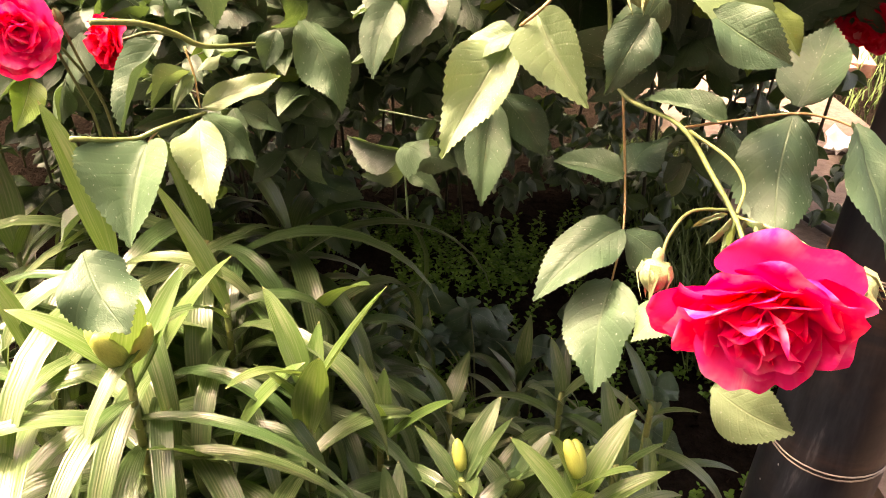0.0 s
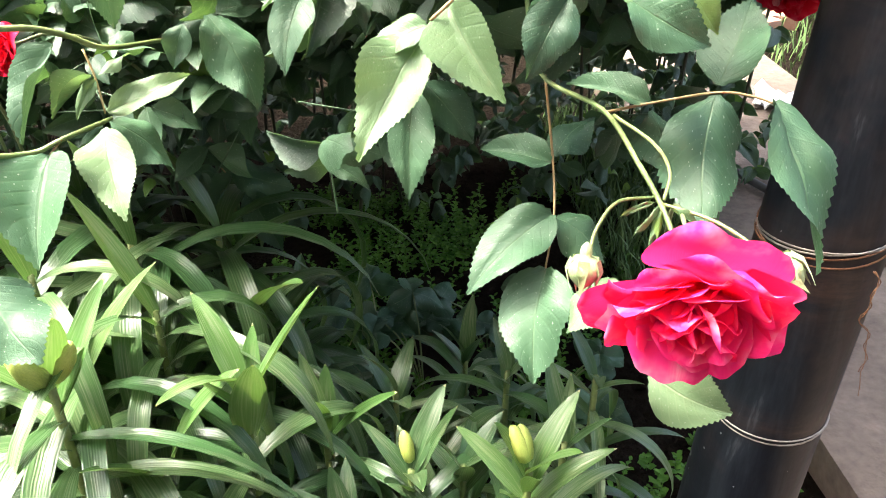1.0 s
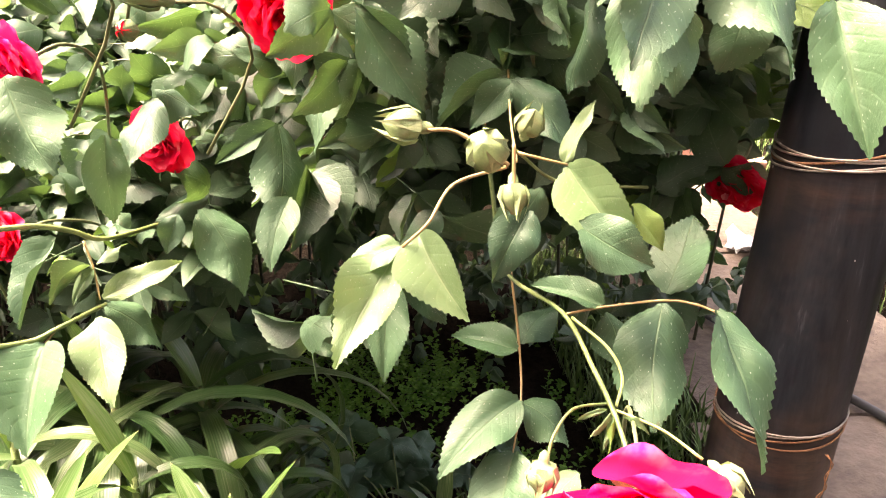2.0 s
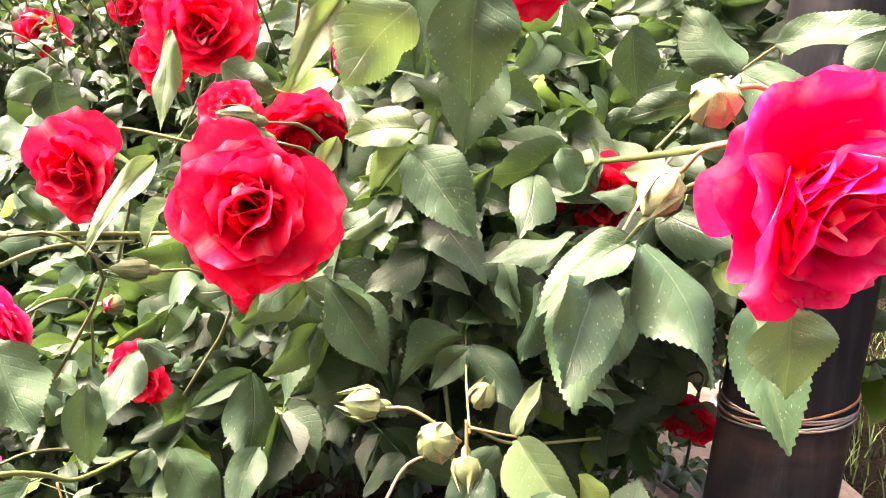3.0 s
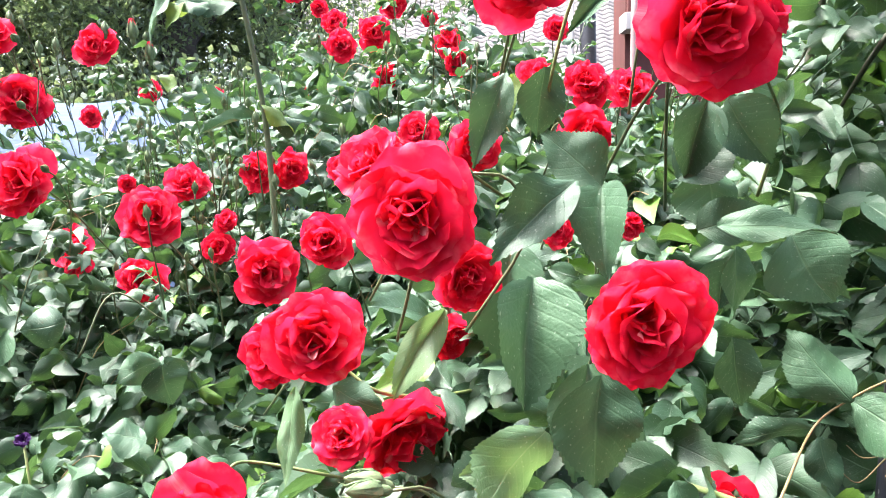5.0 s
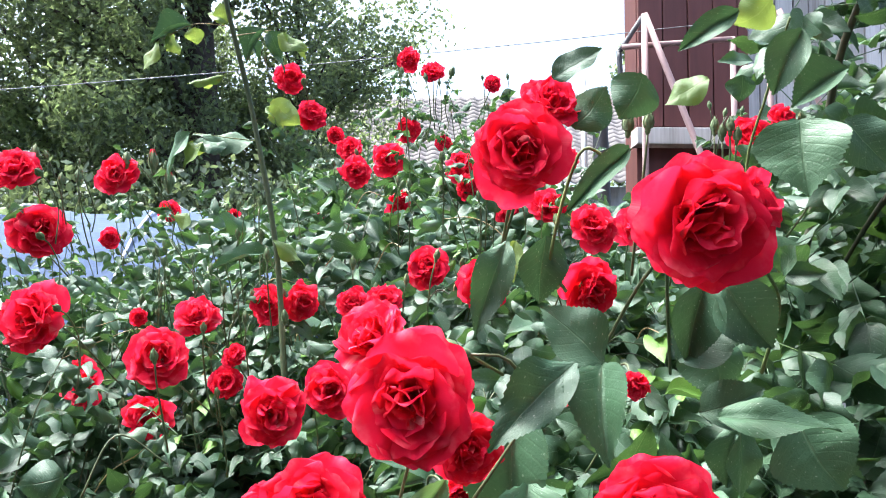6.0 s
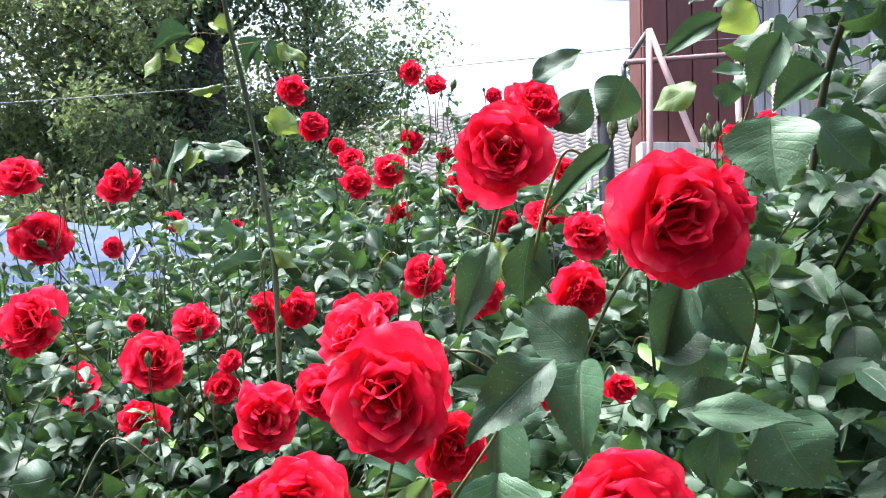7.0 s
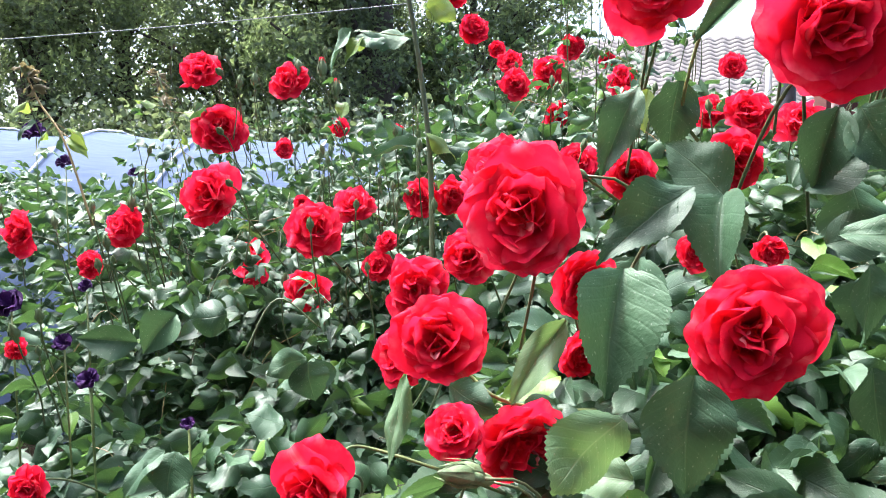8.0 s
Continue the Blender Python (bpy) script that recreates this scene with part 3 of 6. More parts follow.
leaf((0.040, 0.358, 0.656), (0.006, 0.322, 0.613), 0.029, "pale")
leaf((0.047, 0.341, 0.669), (0.065, 0.309, 0.642), 0.028, "pale")
leaf((0.175, 0.362, 0.620), (0.160, 0.312, 0.577), 0.043, "full")
leaf((0.200, 0.355, 0.618), (0.225, 0.294, 0.578), 0.043, "full")
leaf((0.178, 0.367, 0.623), (0.196, 0.393, 0.659), 0.036, "full")
leaf((0.151, 0.383, 0.608), (0.113, 0.399, 0.618), 0.021, "full")
leaf((0.152, 0.382, 0.605), (0.164, 0.364, 0.576), 0.021, "full")
leaf((0.115, 0.433, 0.554), (0.075, 0.444, 0.562), 0.025, "full")
leaf((0.118, 0.438, 0.555), (0.145, 0.463, 0.577), 0.026, "full")
leaf((0.114, 0.415, 0.529), (0.062, 0.377, 0.511), 0.037, "full")
leaf((0.116, 0.413, 0.528), (0.146, 0.396, 0.513), 0.030, "full")
leaf((0.109, 0.395, 0.505), (0.091, 0.342, 0.478), 0.047, "full")
leaf((0.144, 0.308, 0.498), (0.178, 0.284, 0.489), 0.035, "pale")
leaf((0.132, 0.339, 0.533), (0.107, 0.329, 0.508), 0.026, "pale")
leaf((0.114, 0.419, 0.651), (0.096, 0.393, 0.622), 0.030, "full")
leaf((0.122, 0.347, 0.670), (0.157, 0.330, 0.657), 0.029, "full")
leaf((-0.022, 0.458, 0.647), (-0.035, 0.428, 0.617), 0.028, "full")
leaf((-0.084, 0.506, 0.623), (-0.052, 0.477, 0.580), 0.037, "full")
leaf((-0.145, 0.479, 0.574), (-0.099, 0.499, 0.592), 0.022, "pale")
leaf((-0.105, 0.530, 0.611), (-0.113, 0.520, 0.586), 0.019, "full")
leaf((-0.137, 0.444, 0.578), (-0.122, 0.400, 0.546), 0.030, "pale")
leaf((-0.164, 0.430, 0.569), (-0.164, 0.376, 0.535), 0.052, "full")
leaf((-0.167, 0.480, 0.615), (-0.194, 0.452, 0.570), 0.034, "full")
leaf((-0.146, 0.482, 0.567), (-0.108, 0.482, 0.540), 0.030, "full")
leaf((-0.146, 0.481, 0.596), (-0.132, 0.490, 0.610), 0.011, "pale")
leaf((-0.150, 0.480, 0.596), (-0.175, 0.465, 0.580), 0.011, "pale")
leaf((-0.148, 0.480, 0.594), (-0.162, 0.468, 0.575), 0.011, "pale")
leaf((0.037, 0.472, 0.585), (0.035, 0.430, 0.538), 0.028, "full")
leaf((0.045, 0.492, 0.583), (0.073, 0.476, 0.547), 0.031, "full")
leaf((-0.134, 0.752, 0.407), (-0.073, 0.750, 0.384), 0.044, "full")
leaf((-0.119, 0.744, 0.384), (-0.088, 0.718, 0.328), 0.038, "full")
leaf((-0.132, 0.750, 0.402), (-0.156, 0.718, 0.351), 0.035, "full")
leaf((-0.175, 0.349, 0.541), (-0.145, 0.319, 0.514), 0.043, "full")
leaf((0.102, 0.447, 0.724), (0.105, 0.472, 0.757), 0.015, "full")
leaf((0.102, 0.447, 0.722), (0.060, 0.447, 0.698), 0.023, "full")
leaf((0.105, 0.435, 0.721), (0.080, 0.434, 0.694), 0.019, "full")
leaf((0.105, 0.436, 0.721), (0.128, 0.404, 0.696), 0.027, "full")
leaf((0.122, 0.382, 0.689), (0.135, 0.387, 0.721), 0.013, "pale")
leaf((0.124, 0.381, 0.688), (0.153, 0.338, 0.655), 0.032, "pale")
leaf((0.157, 0.376, 0.669), (0.175, 0.363, 0.652), 0.018, "young")
leaf((0.122, 0.427, 0.661), (0.097, 0.415, 0.616), 0.030, "full")
leaf((-0.030, 0.493, 0.682), (-0.025, 0.456, 0.628), 0.036, "full")
leaf((0.008, 0.487, 0.742), (-0.004, 0.452, 0.674), 0.039, "full")
leaf((0.017, 0.459, 0.759), (0.064, 0.451, 0.720), 0.042, "full")
leaf((0.044, 0.476, 0.686), (0.016, 0.469, 0.658), 0.021, "full")
leaf((-0.031, 0.503, 0.679), (-0.071, 0.492, 0.659), 0.020, "full")
leaf((-0.099, 0.485, 0.700), (-0.109, 0.453, 0.667), 0.029, "full")
leaf((-0.102, 0.496, 0.703), (-0.075, 0.499, 0.691), 0.022, "full")
leaf((0.140, 0.413, 0.766), (0.121, 0.411, 0.721), 0.027, "full")
leaf((0.149, 0.349, 0.787), (0.135, 0.314, 0.733), 0.037, "full")
leaf((0.193, 0.426, 0.760), (0.190, 0.420, 0.714), 0.029, "full")
leaf((0.233, 0.443, 0.767), (0.220, 0.443, 0.722), 0.039, "full")
leaf((0.232, 0.354, 0.771), (0.234, 0.307, 0.717), 0.038, "full")
leaf((-0.166, 0.446, 0.720), (-0.139, 0.423, 0.674), 0.045, "full")
leaf((-0.130, 0.482, 0.679), (-0.126, 0.468, 0.627), 0.029, "full")
leaf((0.075, 0.587, 0.971), (0.072, 0.562, 0.881), 0.068, "full")
leaf((0.025, 0.568, 0.925), (-0.014, 0.560, 0.860), 0.029, "pale")
leaf((0.113, 0.499, 0.899), (0.105, 0.468, 0.835), 0.047, "full")
leaf((0.071, 0.456, 0.845), (0.029, 0.457, 0.844), 0.030, "pale")
leaf((0.069, 0.454, 0.833), (0.102, 0.421, 0.791), 0.040, "full")
leaf((0.068, 0.465, 0.833), (0.043, 0.460, 0.804), 0.017, "pale")
leaf((0.069, 0.464, 0.831), (0.061, 0.456, 0.791), 0.019, "pale")
leaf((-0.052, 0.538, 0.877), (-0.017, 0.539, 0.860), 0.028, "full")
leaf((-0.072, 0.441, 0.826), (-0.102, 0.402, 0.788), 0.020, "pale")
leaf((0.054, 0.448, 0.800), (0.025, 0.445, 0.787), 0.013, "pale")
leaf((0.027, 0.396, 0.845), (0.018, 0.392, 0.822), 0.013, "pale")
leaf((-0.070, 0.457, 0.802), (-0.084, 0.447, 0.776), 0.021, "pale")
leaf((0.215, 0.524, 0.911), (0.226, 0.519, 0.864), 0.034, "full")
leaf((0.263, 0.462, 0.883), (0.235, 0.475, 0.926), 0.040, "full")
leaf((0.274, 0.446, 0.900), (0.314, 0.400, 0.915), 0.031, "full")
leaf((0.264, 0.461, 0.883), (0.296, 0.409, 0.862), 0.038, "full")
leaf((0.244, 0.469, 0.865), (0.200, 0.483, 0.851), 0.023, "full")
leaf((0.247, 0.467, 0.860), (0.256, 0.459, 0.829), 0.026, "full")
leaf((0.291, 0.367, 0.906), (0.282, 0.370, 0.866), 0.029, "full")
leaf((0.190, 0.365, 0.829), (0.169, 0.375, 0.838), 0.021, "pale")
leaf((0.184, 0.387, 0.818), (0.158, 0.395, 0.819), 0.016, "full")
leaf((0.158, 0.462, 0.836), (0.169, 0.454, 0.809), 0.024, "full")
leaf((0.153, 0.402, 0.796), (0.104, 0.406, 0.776), 0.027, "full")
leaf((0.147, 0.336, 0.790), (0.127, 0.294, 0.755), 0.038, "full")
leaf((0.166, 0.346, 0.805), (0.117, 0.330, 0.781), 0.030, "full")
leaf((0.173, 0.354, 0.801), (0.202, 0.303, 0.762), 0.045, "full")
leaf((0.019, 0.446, 0.756), (0.061, 0.428, 0.712), 0.041, "full")
leaf((0.184, 0.235, 0.806), (0.187, 0.221, 0.781), 0.036, "pale")
leaf((0.231, 0.516, 0.970), (0.282, 0.497, 0.940), 0.039, "full")
leaf((0.214, 0.522, 0.970), (0.212, 0.525, 0.928), 0.031, "full")
leaf((-0.253, 0.830, 0.841), (-0.243, 0.829, 0.802), 0.045, "full")
leaf((-0.254, 0.830, 0.841), (-0.295, 0.812, 0.818), 0.037, "full")
leaf((0.115, 0.475, 1.011), (0.110, 0.440, 0.963), 0.037, "full")
leaf((0.096, 0.458, 1.014), (0.045, 0.429, 0.972), 0.033, "full")
leaf((0.119, 0.494, 1.011), (0.083, 0.501, 1.046), 0.040, "full")
leaf((0.057, 0.360, 0.968), (0.054, 0.335, 0.915), 0.044, "full")
leaf((0.067, 0.561, 1.090), (0.044, 0.544, 1.026), 0.029, "full")
leaf((0.094, 0.558, 1.094), (0.093, 0.560, 1.046), 0.037, "full")
leaf((0.075, 0.580, 1.092), (0.070, 0.582, 1.062), 0.021, "young")
leaf((0.169, 0.451, 1.059), (0.160, 0.454, 1.013), 0.031, "full")
leaf((0.179, 0.448, 1.059), (0.203, 0.439, 1.024), 0.038, "full")
leaf((0.212, 0.574, 1.027), (0.221, 0.568, 0.975), 0.048, "full")
leaf((0.164, 0.419, 0.989), (0.203, 0.383, 0.999), 0.024, "full")
leaf((0.194, 0.470, 0.975), (0.202, 0.460, 0.933), 0.032, "full")
leaf((0.223, 0.460, 0.983), (0.244, 0.444, 0.946), 0.059, "full")
leaf((0.195, 0.387, 1.139), (0.192, 0.374, 1.102), 0.047, "full")
leaf((0.236, 0.423, 1.147), (0.262, 0.415, 1.121), 0.032, "full")
leaf((0.155, 0.526, 1.200), (0.140, 0.537, 1.172), 0.038, "full")
leaf((0.087, 0.480, 1.184), (0.114, 0.470, 1.202), 0.022, "full")
leaf((0.107, 0.524, 1.163), (0.127, 0.514, 1.189), 0.032, "full")
leaf((0.134, 0.482, 1.142), (0.094, 0.476, 1.103), 0.018, "full")
leaf((0.249, 0.671, 1.237), (0.217, 0.687, 1.217), 0.032, "young")
leaf((0.274, 0.662, 1.238), (0.274, 0.668, 1.216), 0.026, "full")
leaf((0.233, 0.560, 1.256), (0.194, 0.581, 1.234), 0.022, "full")
leaf((0.252, 0.550, 1.261), (0.233, 0.564, 1.244), 0.031, "young")
leaf((0.289, 0.519, 1.203), (0.258, 0.539, 1.183), 0.031, "full")
leaf((0.253, 0.506, 1.225), (0.239, 0.524, 1.186), 0.030, "full")
leaf((-0.310, 1.077, 1.415), (-0.363, 1.066, 1.396), 0.033, "full")
leaf((-0.351, 1.072, 1.391), (-0.372, 1.076, 1.351), 0.031, "young")
leaf((-0.338, 1.072, 1.403), (-0.325, 1.084, 1.378), 0.029, "young")
leaf((-0.306, 1.078, 1.413), (-0.303, 1.086, 1.392), 0.029, "young")
leaf((-0.263, 1.087, 1.424), (-0.284, 1.076, 1.438), 0.033, "young")
leaf((-0.268, 1.087, 1.420), (-0.272, 1.076, 1.447), 0.030, "young")
leaf((-0.339, 1.072, 1.401), (-0.348, 1.075, 1.384), 0.025, "young")
leaf((-0.240, 1.110, 1.404), (-0.224, 1.119, 1.385), 0.030, "full")
leaf((-0.219, 1.121, 1.416), (-0.182, 1.139, 1.382), 0.039, "full")
leaf((-0.198, 1.096, 1.408), (-0.157, 1.108, 1.393), 0.033, "young")
leaf((-0.273, 1.106, 1.355), (-0.320, 1.093, 1.351), 0.022, "young")
leaf((-0.218, 1.128, 1.317), (-0.192, 1.139, 1.291), 0.043, "young")
leaf((-0.297, 1.100, 1.262), (-0.326, 1.098, 1.226), 0.036, "young")
leaf((-0.268, 1.109, 1.256), (-0.307, 1.096, 1.269), 0.039, "full")
leaf((-0.200, 1.100, 1.126), (-0.152, 1.110, 1.104), 0.031, "young")
leaf((-0.296, 1.032, 1.157), (-0.304, 1.032, 1.135), 0.033, "young")
leaf((-0.215, 1.100, 1.418), (-0.248, 1.105, 1.377), 0.033, "full")
leaf((-0.209, 1.102, 1.417), (-0.194, 1.115, 1.384), 0.033, "full")
leaf((-0.192, 1.105, 1.416), (-0.155, 1.119, 1.394), 0.037, "young")
leaf((-0.236, 1.135, 1.267), (-0.315, 1.113, 1.278), 0.051, "full")
leaf((-0.318, 1.112, 1.276), (-0.360, 1.110, 1.218), 0.046, "full")
leaf((-0.309, 1.117, 1.267), (-0.310, 1.121, 1.246), 0.040, "young")
leaf((-0.211, 1.128, 1.325), (-0.172, 1.142, 1.296), 0.045, "young")
leaf((-0.210, 1.110, 1.112), (-0.282, 1.094, 1.095), 0.032, "full")
leaf((-0.195, 1.113, 1.108), (-0.142, 1.121, 1.119), 0.027, "full")
leaf((0.116, 0.504, 1.012), (0.123, 0.504, 0.971), 0.037, "full")
leaf((0.092, 0.373, 0.920), (0.094, 0.362, 0.866), 0.046, "full")
leaf((0.059, 0.333, 0.905), (0.032, 0.325, 0.871), 0.037, "pale")
leaf((-0.066, 0.462, 0.895), (-0.070, 0.448, 0.840), 0.017, "pale")
leaf((-0.223, 0.725, 0.855), (-0.211, 0.722, 0.819), 0.044, "full")
leaf((-0.225, 0.725, 0.858), (-0.258, 0.709, 0.841), 0.033, "full")
leaf((-0.339, 0.618, 0.878), (-0.380, 0.592, 0.880), 0.031, "full")
leaf((-0.314, 0.636, 0.902), (-0.334, 0.619, 0.868), 0.036, "full")
leaf((-0.297, 0.700, 0.898), (-0.328, 0.684, 0.895), 0.039, "full")
leaf((-0.277, 0.578, 0.799), (-0.278, 0.566, 0.766), 0.043, "full")
leaf((-0.284, 0.574, 0.799), (-0.312, 0.550, 0.776), 0.029, "full")
leaf((-0.203, 0.616, 0.818), (-0.233, 0.606, 0.826), 0.039, "full")
leaf((0.157, 0.465, 1.015), (0.189, 0.453, 1.043), 0.038, "full")
leaf((0.169, 0.464, 0.985), (0.202, 0.453, 1.001), 0.031, "full")
leaf((0.205, 0.506, 0.966), (0.199, 0.506, 0.932), 0.030, "full")
# open blooms: middle, width, the way they face
bloom((0.137, 0.255, 0.572), 0.084, -8, -22, tint="pink")
bloom((0.123, 0.403, 0.937), 0.078, 4, -6)
bloom((-0.009, 0.342, 0.818), 0.076, -6, 2)
bloom((-0.070, 0.582, 0.901), 0.082, -4, 5)
bloom((-0.124, 0.466, 0.815), 0.068, -18, -2)
bloom((-0.004, 0.594, 0.823), 0.083, 30, -30)
bloom((0.182, 0.219, 0.843), 0.086, 14, -4, tint="pink")
bloom((0.195, 0.490, 0.796), 0.074, -12, -8)
bloom((-0.020, 0.481, 0.749), 0.057, -6, -10)
bloom((-0.117, 0.649, 0.877), 0.061, -30, 0)
bloom((0.035, 0.665, 0.887), 0.042, 30, -20)
bloom((0.002, 0.431, 0.996), 0.080, -8, 0)
bloom((-0.336, 1.017, 0.902), 0.064, 0, 0, far=True)
bloom((-0.172, 0.469, 0.722), 0.049, -35, -10, tint="pink")
bloom((0.290, 0.543, 0.622), 0.057, -40, -40)
bloom((-0.122, 0.565, 0.653), 0.051, -20, -10)
bloom((-0.214, 0.515, 0.603), 0.042, -40, 0, far=True)
bloom((-0.262, 0.50, 0.612), 0.058, 20, 0, tint="pink")
bloom((-0.024, 0.513, 1.027), 0.055, -30, 30)
bloom((0.039, 0.537, 0.949), 0.054, 20, -15)
bloom((0.069, 0.503, 1.143), 0.069, -6, -5)
bloom((0.093, 0.522, 1.181), 0.046, 10, 30)
bloom((0.152, 0.401, 1.091), 0.080, 0, -8)
bloom((0.183, 0.410, 1.102), 0.041, 45, 20)
bloom((-0.169, 0.939, 0.919), 0.081, 4, 5, far=True)
bloom((-0.082, 0.775, 0.962), 0.062, -10, 5)
bloom((0.160, 0.732, 1.059), 0.066, 30, -20)
bloom((0.199, 0.913, 1.133), 0.059, 0, 20, far=True)
bloom((0.009, 1.134, 1.093), 0.065, -10, 10, far=True)
bloom((0.093, 1.082, 1.063), 0.046, 20, 0, far=True)
bloom((-0.288, 0.903, 0.985), 0.075, 10, 20, far=True)
bloom((-0.474, 1.150, 0.930), 0.084, -50, 0, far=True)
bloom((-0.476, 1.001, 1.025), 0.094, -10, 10, far=True)
bloom((-0.626, 1.334, 1.158), 0.098, 30, 10, far=True)
bloom((-0.649, 1.288, 1.255), 0.077, 0, 20, far=True)
bloom((-0.555, 1.460, 1.273), 0.079, -5, 15, far=True)
bloom((-0.292, 1.743, 1.525), 0.077, 20, 10, far=True)
bloom((-0.249, 1.769, 1.451), 0.074, 30, 10, far=True)
bloom((-0.197, 1.785, 1.409), 0.043, 0, 0, far=True)
bloom((-0.161, 1.745, 1.374), 0.062, 0, 30, far=True)
bloom((-0.146, 1.705, 1.316), 0.068, 0, 0, far=True)
bloom((-0.078, 1.706, 1.343), 0.075, -5, 5, far=True)
bloom((-0.051, 1.671, 1.243), 0.070, 50, -20, far=True)
bloom((-0.039, 1.900, 1.616), 0.063, 10, 10, far=True)
bloom((0.019, 1.908, 1.589), 0.063, 0, 30, far=True)
bloom((-0.044, 1.990, 1.464), 0.065, 0, 0, far=True)
bloom((0.046, 1.997, 1.431), 0.045, 0, 0, far=True)
bloom((0.079, 1.759, 1.339), 0.074, 0, 20, far=True)
bloom((0.096, 1.667, 1.277), 0.064, 20, 0, far=True)
bloom((0.167, 1.569, 1.216), 0.055, 0, 0, far=True)
bloom((0.212, 1.362, 1.208), 0.072, 0, 20, far=True)
bloom((-0.306, 1.119, 1.026), 0.065, 0, 40, far=True)
bloom((-0.218, 1.161, 1.040), 0.066, -30, 0, far=True)
bloom((-0.170, 1.170, 1.044), 0.062, 30, 0, far=True)
bloom((-0.250, 1.101, 0.973), 0.036, 0, 30, far=True)
bloom((-0.384, 1.115, 1.022), 0.028, 40, 0, far=True)
bloom((-0.259, 1.096, 0.936), 0.049, 0, 0, far=True)
bloom((-0.090, 1.080, 1.044), 0.047, -10, 10, far=True)
bloom((-0.045, 1.033, 1.047), 0.051, 10, 20, far=True)
bloom((-0.235, 1.958, 1.248), 0.055, 0, 0, far=True)
bloom((-0.710, 1.842, 1.183), 0.052, 0, 0, far=True)
bloom((-0.450, 1.919, 1.245), 0.030, 0, 0, far=True)
bloom((-0.651, 2.068, 1.268), 0.064, 0, 0, far=True)
bloom((0.320, 0.762, 1.208), 0.047, -20, 20, far=True)
bloom((0.328, 0.703, 1.210), 0.033, 20, 20, far=True)
bloom((0.160, 1.911, 1.560), 0.044, 0, 0, far=True)
bloom((0.257, 1.443, 1.300), 0.052, 0, 10, far=True)
bloom((0.176, 0.644, 0.980), 0.028, 0, -30, far=True)
bloom((0.124, 0.674, 0.977), 0.034, 0, 0, far=True)
bloom((-0.669, 0.882, 0.962), 0.063, -20, 10, far=True)
bloom((-0.597, 0.995, 0.978), 0.065, -10, 10, far=True)
bloom((-0.628, 0.973, 0.922), 0.041, 0, 0, far=True)
bloom((-0.630, 0.837, 0.824), 0.030, 0, 0, far=True)
bloom((-0.508, 0.706, 0.708), 0.046, 0, 0, far=True)
bloom((-0.044, 0.519, 0.849), 0.046, -10, 20)
bloom((0.077, 0.975, 1.066), 0.072, 5, -10, far=True)
bloom((0.281, 1.041, 1.144), 0.068, 0, 20, far=True)
# buds: middle, length, the way they point
bud((0.099, 0.285, 0.576), 0.015, -20, -75, "pale")
bud((0.174, 0.265, 0.585), 0.015, 62, -38, "pale")
bud((0.076, 0.334, 0.710), 0.020, -20, 30, "pale")
bud((0.043, 0.379, 0.710), 0.019, -80, 10, "pale")
bud((0.107, 0.400, 0.705), 0.016, 20, 60, "pale")
bud((0.096, 0.373, 0.676), 0.016, 0, -60, "pale")
bud((0.154, 0.246, 0.873), 0.018, -20, 20, "pale")
bud((0.153, 0.283, 0.837), 0.019, -60, -40, "pale")
bud((0.023, 0.455, 1.021), 0.020, -70, 10, "green")
bud((-0.023, 0.452, 0.841), 0.023, -60, 20, "green")
bud((-0.159, 0.421, 0.786), 0.019, -80, 0, "green")
bud((-0.096, 0.433, 0.746), 0.017, 0, 10, "red")
bud((-0.091, 0.461, 0.759), 0.020, -60, 10, "green")
bud((0.156, 0.574, 1.176), 0.013, 0, 80, "pink")
bud((0.170, 0.571, 1.177), 0.012, 20, 80, "green")
bud((0.262, 0.678, 1.192), 0.011, -20, 80, "green")
bud((0.268, 0.675, 1.197), 0.012, 0, 85, "green")
bud((0.274, 0.675, 1.189), 0.011, 20, 80, "green")
bud((-0.628, 1.316, 1.283), 0.019, 0, 85, "green")
bud((-0.595, 1.339, 1.241), 0.019, 0, 80, "green")
bud((-0.572, 1.348, 1.247), 0.019, 0, 80, "green")
bud((-0.536, 1.464, 1.296), 0.022, 0, 85, "green")
bud((-0.493, 1.479, 1.296), 0.031, 0, 80, "red")
bud((-0.468, 1.493, 1.260), 0.029, 10, 80, "red")
bud((-0.582, 1.234, 1.238), 0.017, 0, 20, "green")
bud((-0.582, 1.245, 1.142), 0.017, 0, 20, "green")
bud((-0.416, 0.941, 1.037), 0.013, 0, 20, "green")
bud((-0.275, 0.855, 0.988), 0.013, 0, 70, "green")
bud((-0.389, 1.219, 1.062), 0.016, 0, 80, "green")
bud((-0.255, 1.702, 1.505), 0.020, 0, 20, "green")
bud((0.063, 1.909, 1.585), 0.022, 30, 60, "green")
bud((-0.072, 1.897, 1.622), 0.019, -30, 60, "green")
bud((-0.099, 1.178, 1.100), 0.015, 0, 80, "green")
bud((-0.200, 1.061, 1.105), 0.014, 0, 80, "green")
bud((-0.226, 1.057, 1.023), 0.014, 0, 80, "green")
bud((-0.177, 1.067, 1.024), 0.015, 0, 80, "green")
bud((-0.585, 0.943, 0.954), 0.016, 0, 70, "green")
bud((-0.592, 0.938, 0.924), 0.014, 0, 70, "green")
bud((-0.587, 1.001, 1.008), 0.017, 0, 80, "green")
bud((-0.568, 1.012, 1.002), 0.015, 0, 80, "green")
bud((-0.553, 0.776, 0.873), 0.015, 20, 60, "green")
bud((-0.571, 0.760, 0.855), 0.018, 0, 60, "green")
